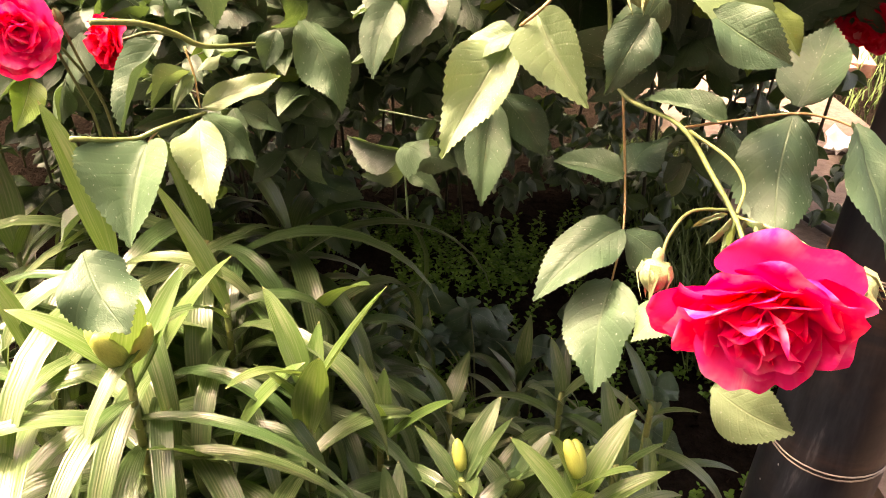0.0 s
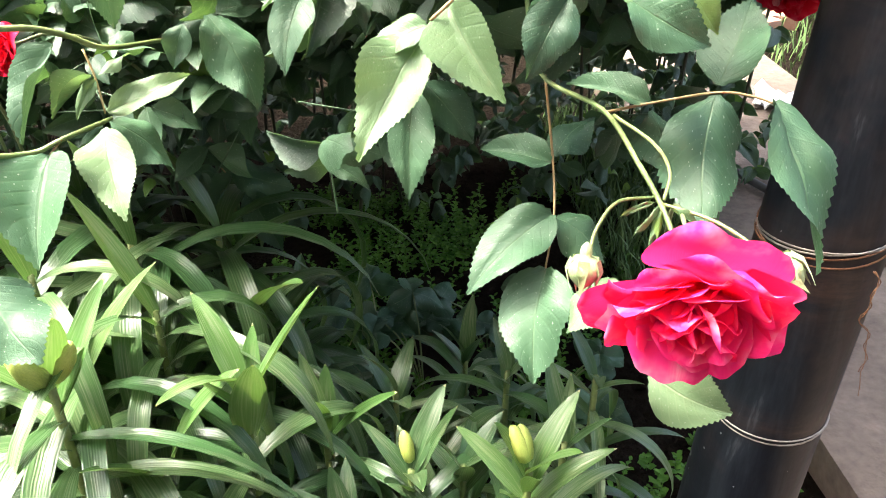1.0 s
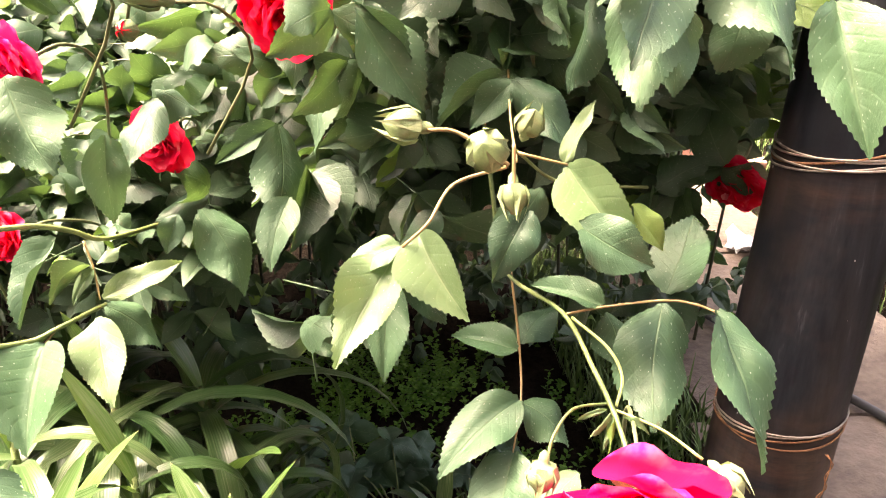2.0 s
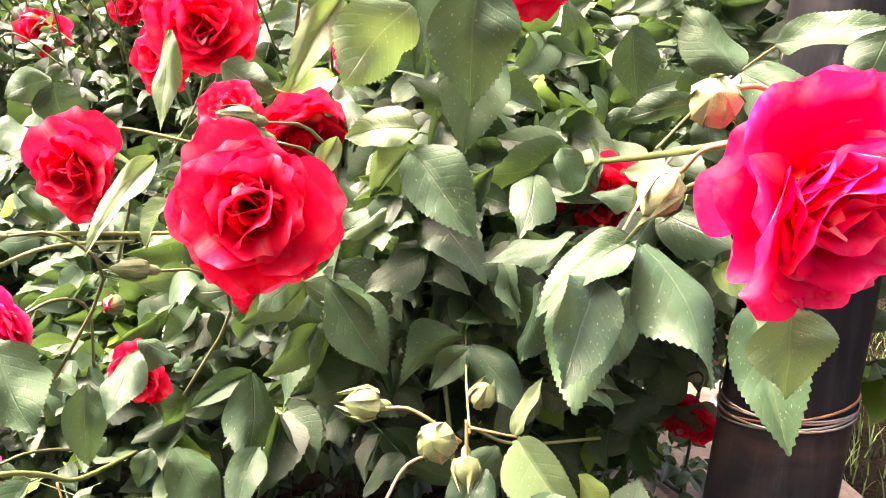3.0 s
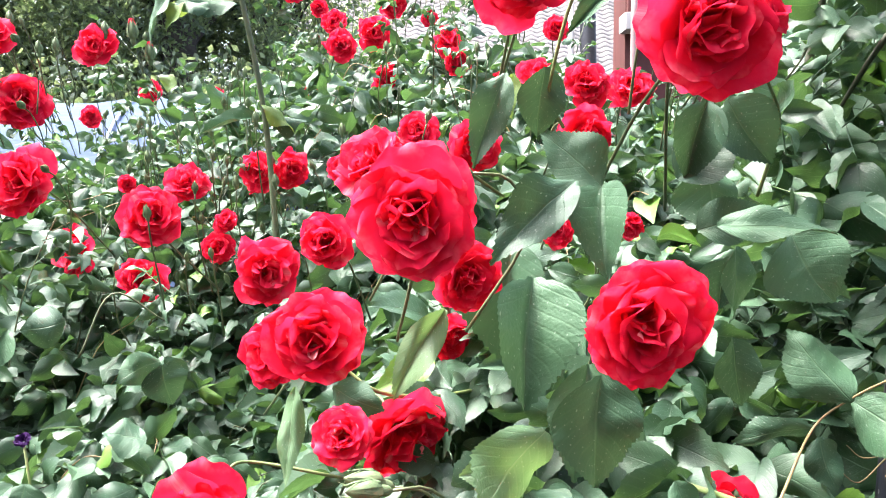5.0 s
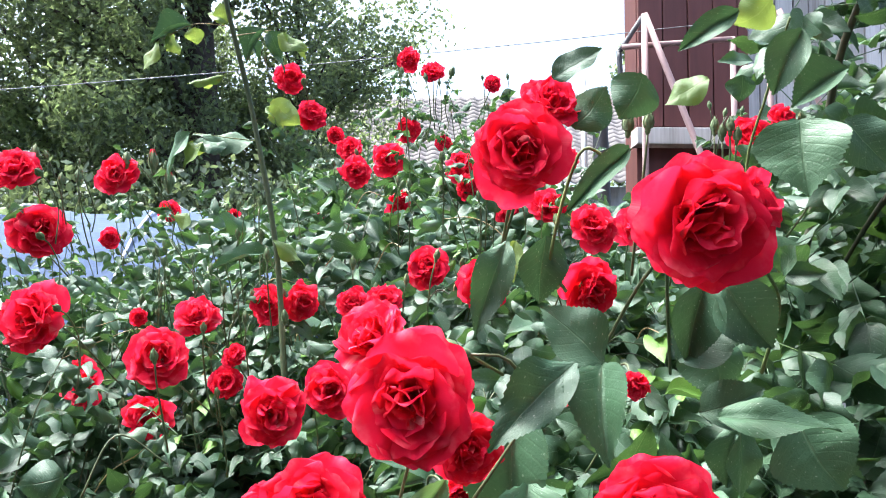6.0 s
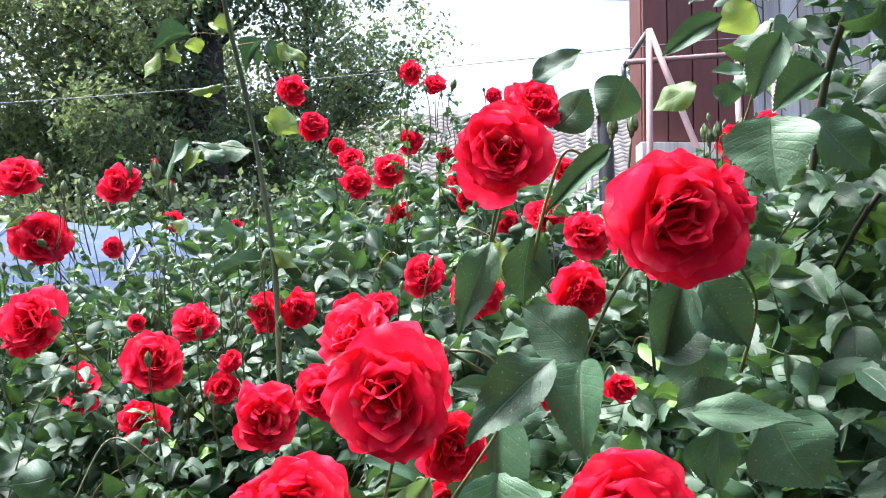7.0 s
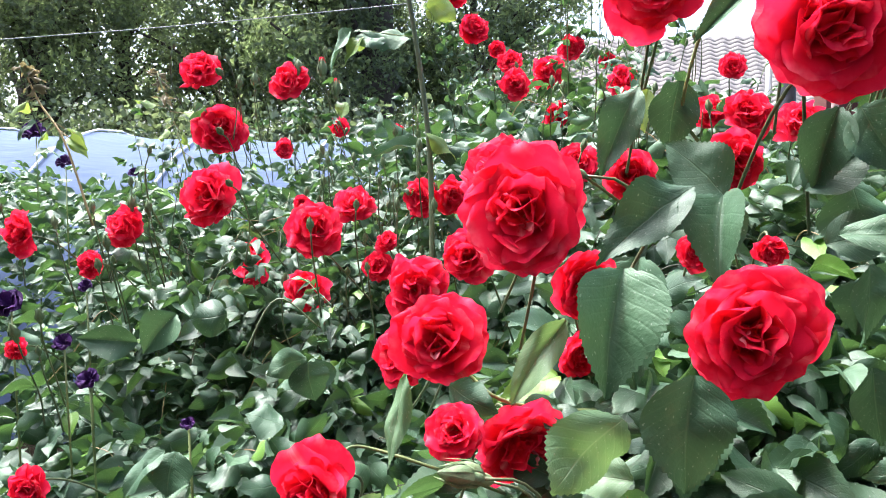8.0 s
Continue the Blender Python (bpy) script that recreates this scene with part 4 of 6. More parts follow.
bud((-0.021, 0.409, 0.852), 0.019, -60, 10, "green")
bud((-0.933, 1.219, 1.239), 0.022, 0, 80, "green")
# stalks and canes
cane([(0.088, 0.480, 0.730), (0.097, 0.450, 0.655), (0.104, 0.430, 0.610), (0.127, 0.380, 0.607), (0.133, 0.334, 0.599), (0.136, 0.306, 0.592), (0.137, 0.283, 0.584)], 0.0022, 0.0018, "green")
cane([(0.135, 0.313, 0.593), (0.117, 0.308, 0.594), (0.106, 0.297, 0.588), (0.102, 0.290, 0.580)], 0.0012, 0.0012, "green")
cane([(0.137, 0.311, 0.591), (0.154, 0.292, 0.592), (0.166, 0.274, 0.589)], 0.0012, 0.0012, "green")
cane([(0.109, 0.438, 0.605), (0.116, 0.433, 0.555), (0.115, 0.414, 0.528), (0.108, 0.395, 0.505)], 0.0013, 0.0009, "brown")
cane([(0.128, 0.379, 0.606), (0.150, 0.379, 0.610), (0.176, 0.365, 0.620), (0.191, 0.360, 0.620), (0.201, 0.354, 0.618)], 0.0012, 0.0009, "brown")
cane([(0.132, 0.377, 0.605), (0.144, 0.349, 0.602), (0.146, 0.329, 0.597), (0.139, 0.313, 0.591)], 0.0015, 0.0013, "green")
cane([(0.089, 0.359, 0.695), (0.064, 0.355, 0.688), (0.051, 0.337, 0.676), (0.039, 0.333, 0.666)], 0.0014, 0.0012, "brown")
cane([(0.099, 0.387, 0.689), (0.101, 0.422, 0.704), (0.103, 0.447, 0.724)], 0.0013, 0.0010, "brown")
cane([(0.098, 0.379, 0.696), (0.124, 0.381, 0.689)], 0.0013, 0.0010, "brown")
cane([(0.092, 0.368, 0.693), (0.068, 0.376, 0.707), (0.053, 0.378, 0.708)], 0.0017, 0.0015, "brown")
cane([(0.096, 0.380, 0.700), (0.096, 0.376, 0.687), (0.096, 0.374, 0.680)], 0.0016, 0.0015, "brown")
cane([(0.194, 0.457, 0.651), (0.131, 0.416, 0.668), (0.097, 0.379, 0.697)], 0.0016, 0.0013, "green")
cane([(-0.190, 0.442, 0.635), (-0.170, 0.461, 0.630), (-0.155, 0.475, 0.621), (-0.142, 0.492, 0.609), (-0.125, 0.563, 0.592)], 0.0030, 0.0024, "green")
cane([(-0.193, 0.398, 0.583), (-0.172, 0.427, 0.572), (-0.157, 0.436, 0.576), (-0.142, 0.474, 0.572)], 0.0026, 0.0020, "green")
cane([(-0.153, 0.484, 0.611), (-0.148, 0.480, 0.594), (-0.145, 0.474, 0.575)], 0.0012, 0.0009, "brown")
cane([(-0.157, 0.436, 0.577), (-0.164, 0.430, 0.569)], 0.0012, 0.0009, "brown")
cane([(-0.139, 0.749, 0.402), (-0.163, 0.758, 0.435)], 0.0012, 0.0009, "brown")
cane([(0.171, 0.508, 0.820), (0.190, 0.400, 0.839), (0.181, 0.318, 0.851), (0.180, 0.265, 0.860), (0.194, 0.236, 0.869)], 0.0032, 0.0026, "green")
cane([(0.196, 0.409, 0.842), (0.244, 0.469, 0.865), (0.264, 0.462, 0.885), (0.276, 0.445, 0.900)], 0.0013, 0.0010, "brown")
cane([(0.204, 0.405, 0.839), (0.184, 0.388, 0.821), (0.147, 0.336, 0.790)], 0.0012, 0.0010, "brown")
cane([(0.190, 0.250, 0.869), (0.172, 0.249, 0.878), (0.161, 0.246, 0.878)], 0.0016, 0.0014, "brown")
cane([(0.179, 0.276, 0.858), (0.167, 0.281, 0.854), (0.159, 0.282, 0.845)], 0.0016, 0.0014, "brown")
cane([(0.230, 0.250, 0.885), (0.202, 0.244, 0.880), (0.186, 0.235, 0.873), (0.180, 0.230, 0.857)], 0.0020, 0.0016, "green")
cane([(-0.176, 1.077, 0.887), (-0.183, 1.095, 0.974), (-0.199, 1.111, 1.127), (-0.233, 1.106, 1.307), (-0.264, 1.078, 1.449), (-0.273, 1.054, 1.526)], 0.0066, 0.0050, "olive")
cane([(-0.267, 1.087, 1.419), (-0.306, 1.077, 1.417), (-0.346, 1.072, 1.395)], 0.0012, 0.0009, "brown")
cane([(-0.256, 1.094, 1.407), (-0.207, 1.101, 1.418)], 0.0012, 0.0009, "brown")
cane([(-0.229, 1.127, 1.268), (-0.312, 1.114, 1.276)], 0.0012, 0.0009, "green")
cane([(0.401, 0.855, 1.040), (0.420, 0.835, 1.176), (0.419, 0.790, 1.279), (0.417, 0.739, 1.330), (0.422, 0.695, 1.370)], 0.0070, 0.0050, "dark")
cane([(0.418, 0.667, 1.165), (0.398, 0.684, 1.128), (0.405, 0.740, 1.098), (0.400, 0.800, 1.040)], 0.0045, 0.0030, "dark")
cane([(0.313, 0.675, 1.059), (0.272, 0.651, 1.146), (0.275, 0.614, 1.212), (0.265, 0.550, 1.248)], 0.0020, 0.0014, "green")
cane([(0.114, 0.597, 1.056), (0.097, 0.559, 1.078), (0.113, 0.537, 1.147), (0.132, 0.534, 1.146), (0.137, 0.491, 1.143)], 0.0022, 0.0015, "green")
cane([(0.057, 0.482, 1.005), (0.039, 0.464, 1.016), (0.031, 0.459, 1.020)], 0.0016, 0.0014, "green")
cane([(0.218, 0.496, 1.005), (0.217, 0.466, 1.047), (0.189, 0.422, 1.070)], 0.0020, 0.0014, "green")
cane([(-0.795, 1.224, 0.975), (-0.861, 1.231, 1.117), (-0.920, 1.240, 1.185), (-0.937, 1.216, 1.243)], 0.0035, 0.0025, "brown")
cane([(-0.760, 1.474, 1.096), (-0.806, 1.495, 1.187), (-0.855, 1.507, 1.291)], 0.0035, 0.0025, "green")
cane([(-0.160, 0.423, 0.787), (-0.128, 0.456, 0.781), (-0.073, 0.492, 0.775), (-0.021, 0.424, 0.799)], 0.0024, 0.0016, "green")
cane([(-0.161, 0.415, 0.765), (-0.129, 0.433, 0.778), (-0.093, 0.465, 0.775)], 0.0022, 0.0014, "green")
cane([(-0.013, 0.568, 0.796), (-0.044, 0.518, 0.821), (-0.102, 0.508, 0.836), (-0.115, 0.493, 0.835)], 0.0020, 0.0015, "green")
cane([(0.073, 0.678, 0.844), (0.026, 0.629, 0.848), (-0.023, 0.596, 0.859), (-0.057, 0.604, 0.882)], 0.0030, 0.0020, "green")
cane([(-0.362, 0.885, 0.830), (-0.333, 0.910, 0.897), (-0.280, 0.923, 0.864)], 0.0020, 0.0015, "olive")


# ---- the mass of foliage, in sprays of five leaflets ----
def lump(x, y, z, k):
    return noise.noise((x * k, y * k, z * k))


def top_height(x, y):
    """How high the leaves of the bed reach."""
    z = 0.79 + 0.27 * (y - 0.5)
    z -= 0.26 * min(1.0, max(0.0, (0.04 - x) / 0.18)) * min(1.0, max(0.0, (1.5 - y) / 0.4))
    z -= 0.25 * max(0.0, -x - 0.15) * max(0.0, 1.3 - y)
    z += 0.16 * math.exp(-((x - 0.05) / 0.4) ** 2) * min(1.0, max(0.0, (y - 1.0) / 0.6))
    z -= 0.17 * min(1.0, max(0.0, -x - 0.35) / 0.4) * min(1.0, max(0.0, y - 1.15))
    z += 0.34 * min(1.0, max(0.0, (x / y - 0.40) / 0.12)) * min(1.0, max(0.0, (y - 0.55) / 0.25))
    return min(z, 1.62) + 0.06 * lump(x, y, 0, 5.0) + 0.03 * lump(x, y, 3, 14.0)


fill = {key: ([], [], [], [0]) for key in ("front", "back", "side")}


def add_leaflet(key, m, k, near):
    v, f, u = (FILL_NEAR if near else FILL)[k]
    vs, fs, us, n = fill[key]
    mm = np.array(m)
    vs.append(v @ mm[:3, :3].T + mm[:3, 3])
    fs.append(f + n[0])
    us.append(u)
    n[0] += len(v)


def spray(p, way, size, r):
    """A leaf of five leaflets: p is the foot of its stalk."""
    p, way = Vector(p), Vector(way).normalized()
    for b in NEAR_HEADS:                                 # the near blooms stand clear of the leaves before them
        f = p.y / b.y
        if 0.4 < f < 1.0 and abs(p.x - b.x * f) < 0.06 and abs(p.z - 0.88 - (b.z - 0.88) * f) < 0.065:
            return
    toward = (LIGHTWARD + Vector((r.gauss(0, 0.5), r.gauss(0, 0.45), r.gauss(0, 0.35)))).normalized()
    if p.x > 0.0 and p.y < 0.85:
        toward = (HANGING + Vector((r.gauss(0, 0.4), r.gauss(0, 0.3), r.gauss(0, 0.3)))).normalized()
    near = p.y < 1.12 and p.z > top_height(p.x, p.y) - 0.1 or p.y < 0.64
    key = "front" if p.y < 1.02 else ("side" if p.x < -0.28 else "back")
    side = way.cross(Vector((0, 0, 1)))
    side = side.normalized() if side.length > 0.05 else Vector((1, 0, 0))
    roll = r.uniform(-0.5, 0.5)
    if near or p.y < 1.2:
        vs, fs, us, n = fill[key]
        a, b, e = p - way * size * 0.9, p + way * size * 1.25, side * 0.0008
        up = way.cross(side) * 0.0012
        vs.append(np.array([a - e, a + e, a + up, b - e * 0.6, b + e * 0.6, b + up * 0.6]))
        fs.append(np.array([[0, 1, 4, 3], [1, 2, 5, 4], [2, 0, 3, 5]]) + n[0])
        us.append(np.array([[0.5, 0.5]] * 6))
        n[0] += 6
    for along, s, grow in ((0.55, -1, 0.72), (0.58, 1, 0.72), (1.05, -1, 0.92), (1.08, 1, 0.92), (1.2, 0, 1.08)):
        base = p + way * size * along
        d = (way * (1.0 if s == 0 else 0.45) + side * s * 0.9 + Vector((0, 0, -0.5)) + Vector((r.gauss(0, 0.28), r.gauss(0, 0.28), r.gauss(0, 0.28)))).normalized()
        n = size * grow * r.uniform(0.85, 1.2)
        add_leaflet(key, leaf_pose(base, base + d * n, n * r.uniform(0.52, 0.68), roll + r.gauss(0, 0.5), toward), r.randrange(len(LEAF_FORMS)), near)


def build_foliage():
    r = random.Random(21)
    made = 0
    while made < 2500:                                   # the mound
        y = 0.52 + 1.75 * r.random() ** 1.3
        x = r.uniform(-0.55 - 0.55 * y, 0.45 + 0.5 * y)
        if x > 0.42 and y < 0.9 and r.random() < 0.5:
            continue
        if x < -0.04 and y < 0.64:
            continue
        if x < -0.30 and y < 0.86 and r.random() < 0.7:
            continue
        if (x - 0.33) ** 2 + (y - 0.47) ** 2 < 0.085 ** 2:
            continue
        z = top_height(x, y) - abs(r.gauss(0, 0.09))
        if y < 0.62 and z > 0.86:
            z -= 0.12
        out = Vector((r.gauss(0, 0.5), -0.75 + r.gauss(0, 0.4), 0.55 + r.gauss(0, 0.3)))
        spray((x, y, z), out, r.uniform(0.034, 0.052), r)
        made += 1
    for _ in range(330):                                 # the hanging front
        x, y = r.uniform(-0.24, 0.24), r.uniform(0.58, 0.78)
        y += 0.2 * (x < 0)
        low = 0.50 + 0.07 * lump(x, 0, 1, 4.0) + (0.12 if 0.0 < x < 0.2 else 0.0)
        spray((x, y, r.uniform(low, 0.80 if x > 0 else 0.62)), (r.gauss(0, 0.5), -0.9, r.gauss(0.0, 0.4)), r.uniform(0.034, 0.05), r)
    for _ in range(125):                                 # the lit leaves over the front
        x, y = r.uniform(0.02, 0.30), r.uniform(0.56, 0.76)
        if (x - 0.33) ** 2 + (y - 0.47) ** 2 > 0.1 ** 2:
            spray((x, y, r.uniform(0.66, 0.85)), (r.gauss(0, 0.5), -0.9, r.gauss(0.1, 0.4)), r.uniform(0.034, 0.046), r)
    for _ in range(46):                                  # the top of the front, above the buds
        spray((r.uniform(0.01, 0.17), r.uniform(0.48, 0.6), r.uniform(0.70, 0.80)), (r.gauss(0, 0.6), -0.8, r.gauss(0.1, 0.3)), r.uniform(0.03, 0.042), r)
    for _ in range(1000):                                # the roof over the hollow
        x, y = r.uniform(-0.5, 0.45), r.uniform(0.72, 1.4)
        spray((x, y, min(r.uniform(0.60, 0.74), top_height(x, y) - 0.05)), (r.gauss(0, 1), r.gauss(0, 1), 0.1), r.uniform(0.045, 0.06), r)
    for _ in range(1400):                                # behind the hollow under the bush
        x = r.uniform(-0.9, 0.75)
        spray((x, r.uniform(1.3, 1.8), r.uniform(0.03, 0.8)), (r.gauss(0, 0.6), -0.8, r.gauss(0.1, 0.4)), r.uniform(0.03, 0.045), r)
    for _ in range(260):                                 # over the pipe's far side
        x, y = r.uniform(0.42, 0.95), r.uniform(0.75, 1.4)
        if x / y < 0.44:
            continue
        spray((x, y, 0.7 + 0.75 * r.random() ** 1.6), (r.gauss(-0.2, 0.5), -0.8, r.gauss(0.2, 0.4)), r.uniform(0.032, 0.045), r)
    for _ in range(230):
        y = r.uniform(0.62, 1.15)
        x = y * r.uniform(0.43, 0.75)
        spray((x, y, 0.85 + 0.75 * r.random() ** 1.5), (r.gauss(-0.2, 0.5), -0.8, r.gauss(0.2, 0.4)), r.uniform(0.036, 0.05), r)
    for _ in range(55):                                  # leaves added over the tall canes, mostly out of view, to block sky
        x, y = r.uniform(0.30, 0.70), r.uniform(0.42, 0.85)
        spray((x, y, r.uniform(1.34, 1.62)), (r.gauss(-0.2, 0.5), -0.6, r.gauss(0.2, 0.4)), r.uniform(0.036, 0.05), r)
    for _ in range(2400):                                # the shaded layers inside
        y = r.uniform(0.66, 2.0)
        x = r.uniform(-0.4 - 0.42 * y, 0.3 + 0.32 * y)
        z = top_height(x, y) - r.uniform(0.09, 0.42)
        if z < 0.58 and y < 1.4:
            continue
        spray((x, y, z), (r.gauss(0, 1), r.gauss(0, 1), 0.3), r.uniform(0.045, 0.06), r)
    for _ in range(1100):                                # the rest of the bed, away to the side
        x, y = r.uniform(-1.75, -0.5), r.uniform(0.45, 2.3)
        if x > -0.55 - 0.5 * y and y > 0.7:
            continue
        spray((x, y, (0.40 + 0.12 * y) * r.uniform(0.25, 1.0) + 0.06 * lump(x, y, 0, 5.0)), (r.gauss(0, 0.7), r.gauss(-0.3, 0.6), 0.5), r.uniform(0.04, 0.06), r)
    for _ in range(150):                                 # the fine-leaved growth by the greenhouse
        x, y = r.uniform(-1.35, -0.72), r.uniform(1.3, 1.75)
        spray((x, y, r.uniform(0.7, 1.10) + 0.05 * lump(x, y, 5, 4.0)), (r.gauss(0, 0.7), -0.5, r.gauss(0.4, 0.4)), r.uniform(0.018, 0.028), r)
    shoots = []
    for _ in range(760):                                 # leaves that lie open to the light
        y = r.uniform(0.66, 1.3)
        x = y * r.uniform(-0.55, 0.3)
        spray((x, y, top_height(x, y) + r.uniform(-0.04, 0.03)), (r.gauss(0, 0.7), -0.6, r.gauss(0.2, 0.3)), r.uniform(0.032, 0.052), r)
    for _ in range(420):                                 # the low left shoulder of the bed
        y = r.uniform(0.74, 1.15)
        x = y * r.uniform(-0.68, -0.08)
        spray((x, y, top_height(x, y) + r.uniform(-0.03, 0.02)), (r.gauss(0, 0.7), -0.6, r.gauss(0.15, 0.25)), r.uniform(0.034, 0.052), r)
    for at, way, width in FAR_HEADS:                     # leaves round the stalks of the blooms behind
        for _ in range(r.randrange(4, 8)):
            w, down = r.uniform(0, 6.28), r.uniform(0.02, 0.13)
            foot = at - way * 0.03 + Vector((r.gauss(0, 0.012), 0.02 + 0.6 * down + r.gauss(0, 0.012), -down))
            spray(foot, (math.cos(w), math.sin(w) - 0.2, r.uniform(0.0, 0.7)), r.uniform(0.022, 0.036), r)
    for _ in range(64):                                  # long shoots that stand above the rest
        y = r.uniform(1.15, 2.2)
        x = y * r.uniform(-0.6, 0.32)
        z, h = top_height(x, y) - 0.06, r.uniform(0.1, 0.3)
        lean = Vector((r.gauss(0, 0.35), r.gauss(-0.1, 0.25), 0)) * h
        pts = [Vector((x, y, z - 0.15)), Vector((x, y, z)) + lean * 0.3, Vector((x, y, z + h * 0.6)) + lean * 0.6, Vector((x, y, z + h)) + lean]
        shoots.append(pts)
        for f in (0.05, 0.2, 0.35, 0.5, 0.65, 0.8, 0.97):
            w = r.uniform(0, 6.28)
            at = pts[1].lerp(pts[3], f)
            spray(at, (math.cos(w), math.sin(w), 0.5), r.uniform(0.022, 0.038) * (1.15 - 0.5 * f), r)
    for key, (vs, fs, us, n) in fill.items():
        me = mesh_of("foliage", np.vstack(vs), np.vstack(fs).astype(int), LEAF["fill"], np.vstack(us))
        tagged(part("foliage", me, bushes[key], "dense grey-green rose foliage"), kind="stuff")
    for k, pts in enumerate(shoots):
        cane(pts, 0.0024, 0.0012, "olive")
        for _ in range(r.choice((0, 1, 2, 3))):
            d = Vector((r.gauss(0, 0.02), r.gauss(0, 0.02), r.uniform(0.005, 0.03)))
            bud(tuple(pts[3] + d), 0.013, r.uniform(-60, 60), r.uniform(60, 85), "green")


def spare_buds():
    """Closed buds that stand close to the blooms behind."""
    r = random.Random(17)
    for at, way, width in FAR_HEADS:
        for _ in range(r.choice((0, 1, 1, 2))):
            d = Vector((r.choice((-1, 1)) * r.uniform(0.5, 0.9), r.uniform(-0.15, 0.4), r.uniform(-0.1, 0.6))) * width
            bud(tuple(at + d), r.uniform(0.009, 0.013), r.uniform(-60, 60), r.uniform(50, 85), "green")


build_foliage()
spare_buds()


def inner_canes():
    r = random.Random(4)
    for _ in range(46):
        x, y = r.uniform(-0.7, 0.7), r.uniform(1.3, 1.7)
        tx, ty = x + r.uniform(-0.35, 0.35), y + r.uniform(-0.25, 0.25)
        tz = top_height(tx, ty) - 0.03
        pts = [(x, y, -0.02), (x + (tx - x) * 0.2, y + (ty - y) * 0.2, tz * 0.4), (x + (tx - x) * 0.6, y + (ty - y) * 0.6, tz * 0.8), (tx, ty, tz)]
        cane(pts, r.uniform(0.004, 0.006), 0.002, "dark")


inner_canes()


def straying_canes():
    """Thin canes that lie across the leaves of the bed."""
    r = random.Random(14)
    for _ in range(110):
        y = r.uniform(0.84, 1.5)
        x = y * r.uniform(-0.65, 0.38)
        w, n = r.uniform(0, 6.28), r.uniform(0.06, 0.16)
        pts = []
        for k in range(5):
            f = k / 4 - 0.5
            qx, qy = x + math.cos(w) * n * f * 2, y + math.sin(w) * n * f
            pts.append((qx, qy, top_height(qx, qy) + 0.035 - 0.2 * abs(f) * (f < 0) + 0.02 * f + r.gauss(0, 0.008)))
        cane(pts, 0.0019, 0.0009, r.choice(("olive", "olive", "brown", "dark")))


straying_canes()


def withered_tip(at, foot, seed):
    """The dry tip of a shoot: small curled leaves, olive ones lower down."""
    r = random.Random(seed)
    at, foot = Vector(at), Vector(foot)
    for k in range(15):
        f = r.random() ** 2 * 0.35
        a = at.lerp(foot, f)
        w, n = r.uniform(0, 6.28), r.uniform(0.016, 0.034)
        d = Vector((math.cos(w), 0.6 * math.sin(w), r.uniform(-0.7, 0.5))).normalized()
        leaf(tuple(a), tuple(a + d * n), n * 0.4, "dry")
    for k in range(7):
        a = at.lerp(foot, r.uniform(0.35, 0.9))
        w, n = r.uniform(0, 6.28), r.uniform(0.035, 0.05)
        d = Vector((math.cos(w), 0.5 * math.sin(w), r.uniform(-0.7, 0.1))).normalized()
        cane([tuple(a), tuple(a + d * 0.014), tuple(a + d * 0.026)], 0.0012, 0.0009, "brown")
        leaf(tuple(a + d * 0.026), tuple(a + d * (0.026 + n)), n * 0.62, r.choice(("full", "young", "young")))


withered_tip((-0.937, 1.216, 1.243), (-0.861, 1.231, 1.117), 3)
withered_tip((-0.855, 1.507, 1.291), (-0.760, 1.474, 1.096), 4)


# ---- lilies under the roses ----
def blade_arrays(length, width, rise, arch, seed, rows=11):
    """A long arching blade from its foot along +y."""
    r = random.Random(seed)
    twist = r.uniform(-0.5, 0.5)
    verts, uvs, faces = [], [], []
    y = z = 0.0
    for i in range(rows):
        s = i / (rows - 1)
        ang = rise - arch * s
        if i:
            y += math.cos(ang) * length / (rows - 1)
            z += math.sin(ang) * length / (rows - 1)
        w = width * 0.5 * (0.35 + 0.65 * math.sin(min(1.0, s * 2.2) * math.pi / 2)) * (1 - s ** 2.6) ** 0.8
        for k in range(9):
            u = k / 4 - 1
            h = 0.30 * w * abs(u) ** 1.4 + (0.05 if k % 2 else -0.05) * w * math.sin(math.pi * min(1.0, s * 1.1))
            verts.append((u * w * math.cos(twist * s), y - math.sin(ang) * h, z + math.cos(ang) * h + u * w * math.sin(twist * s)))
            uvs.append((k / 8, s))
    for i in range(rows - 1):
        for k in range(8):
            a = i * 9 + k
            faces.append((a, a + 1, a + 10, a + 9))
    return verts, faces, uvs


def lily_bud_mesh():
    bm = bmesh.new()
    rings = []
    for z, rr in ((0, 0.05), (0.08, 0.15), (0.3, 0.2), (0.6, 0.21), (0.85, 0.15), (0.97, 0.07), (1.0, 0.02)):
        rings.append([bm.verts.new((math.cos(k * 0.5236) * rr * (1.08 if k % 2 else 0.93), math.sin(k * 0.5236) * rr * (1.08 if k % 2 else 0.93), z)) for k in range(12)])
    for a, b in zip(rings, rings[1:]):
        for k in range(12):
            bm.faces.new((a[k], a[(k + 1) % 12], b[(k + 1) % 12], b[k]))
    bm.faces.new(rings[-1])
    bm.faces.new(rings[0][::-1])
    return bm_mesh("lily_bud", bm, plain("lily_bud", (0.20, 0.26, 0.05), (0.36, 0.42, 0.10), 0.45, 4, 0.2, kind="Generated", stretch=(6, 6, 1)), True)


LILY_BUD = lily_bud_mesh()


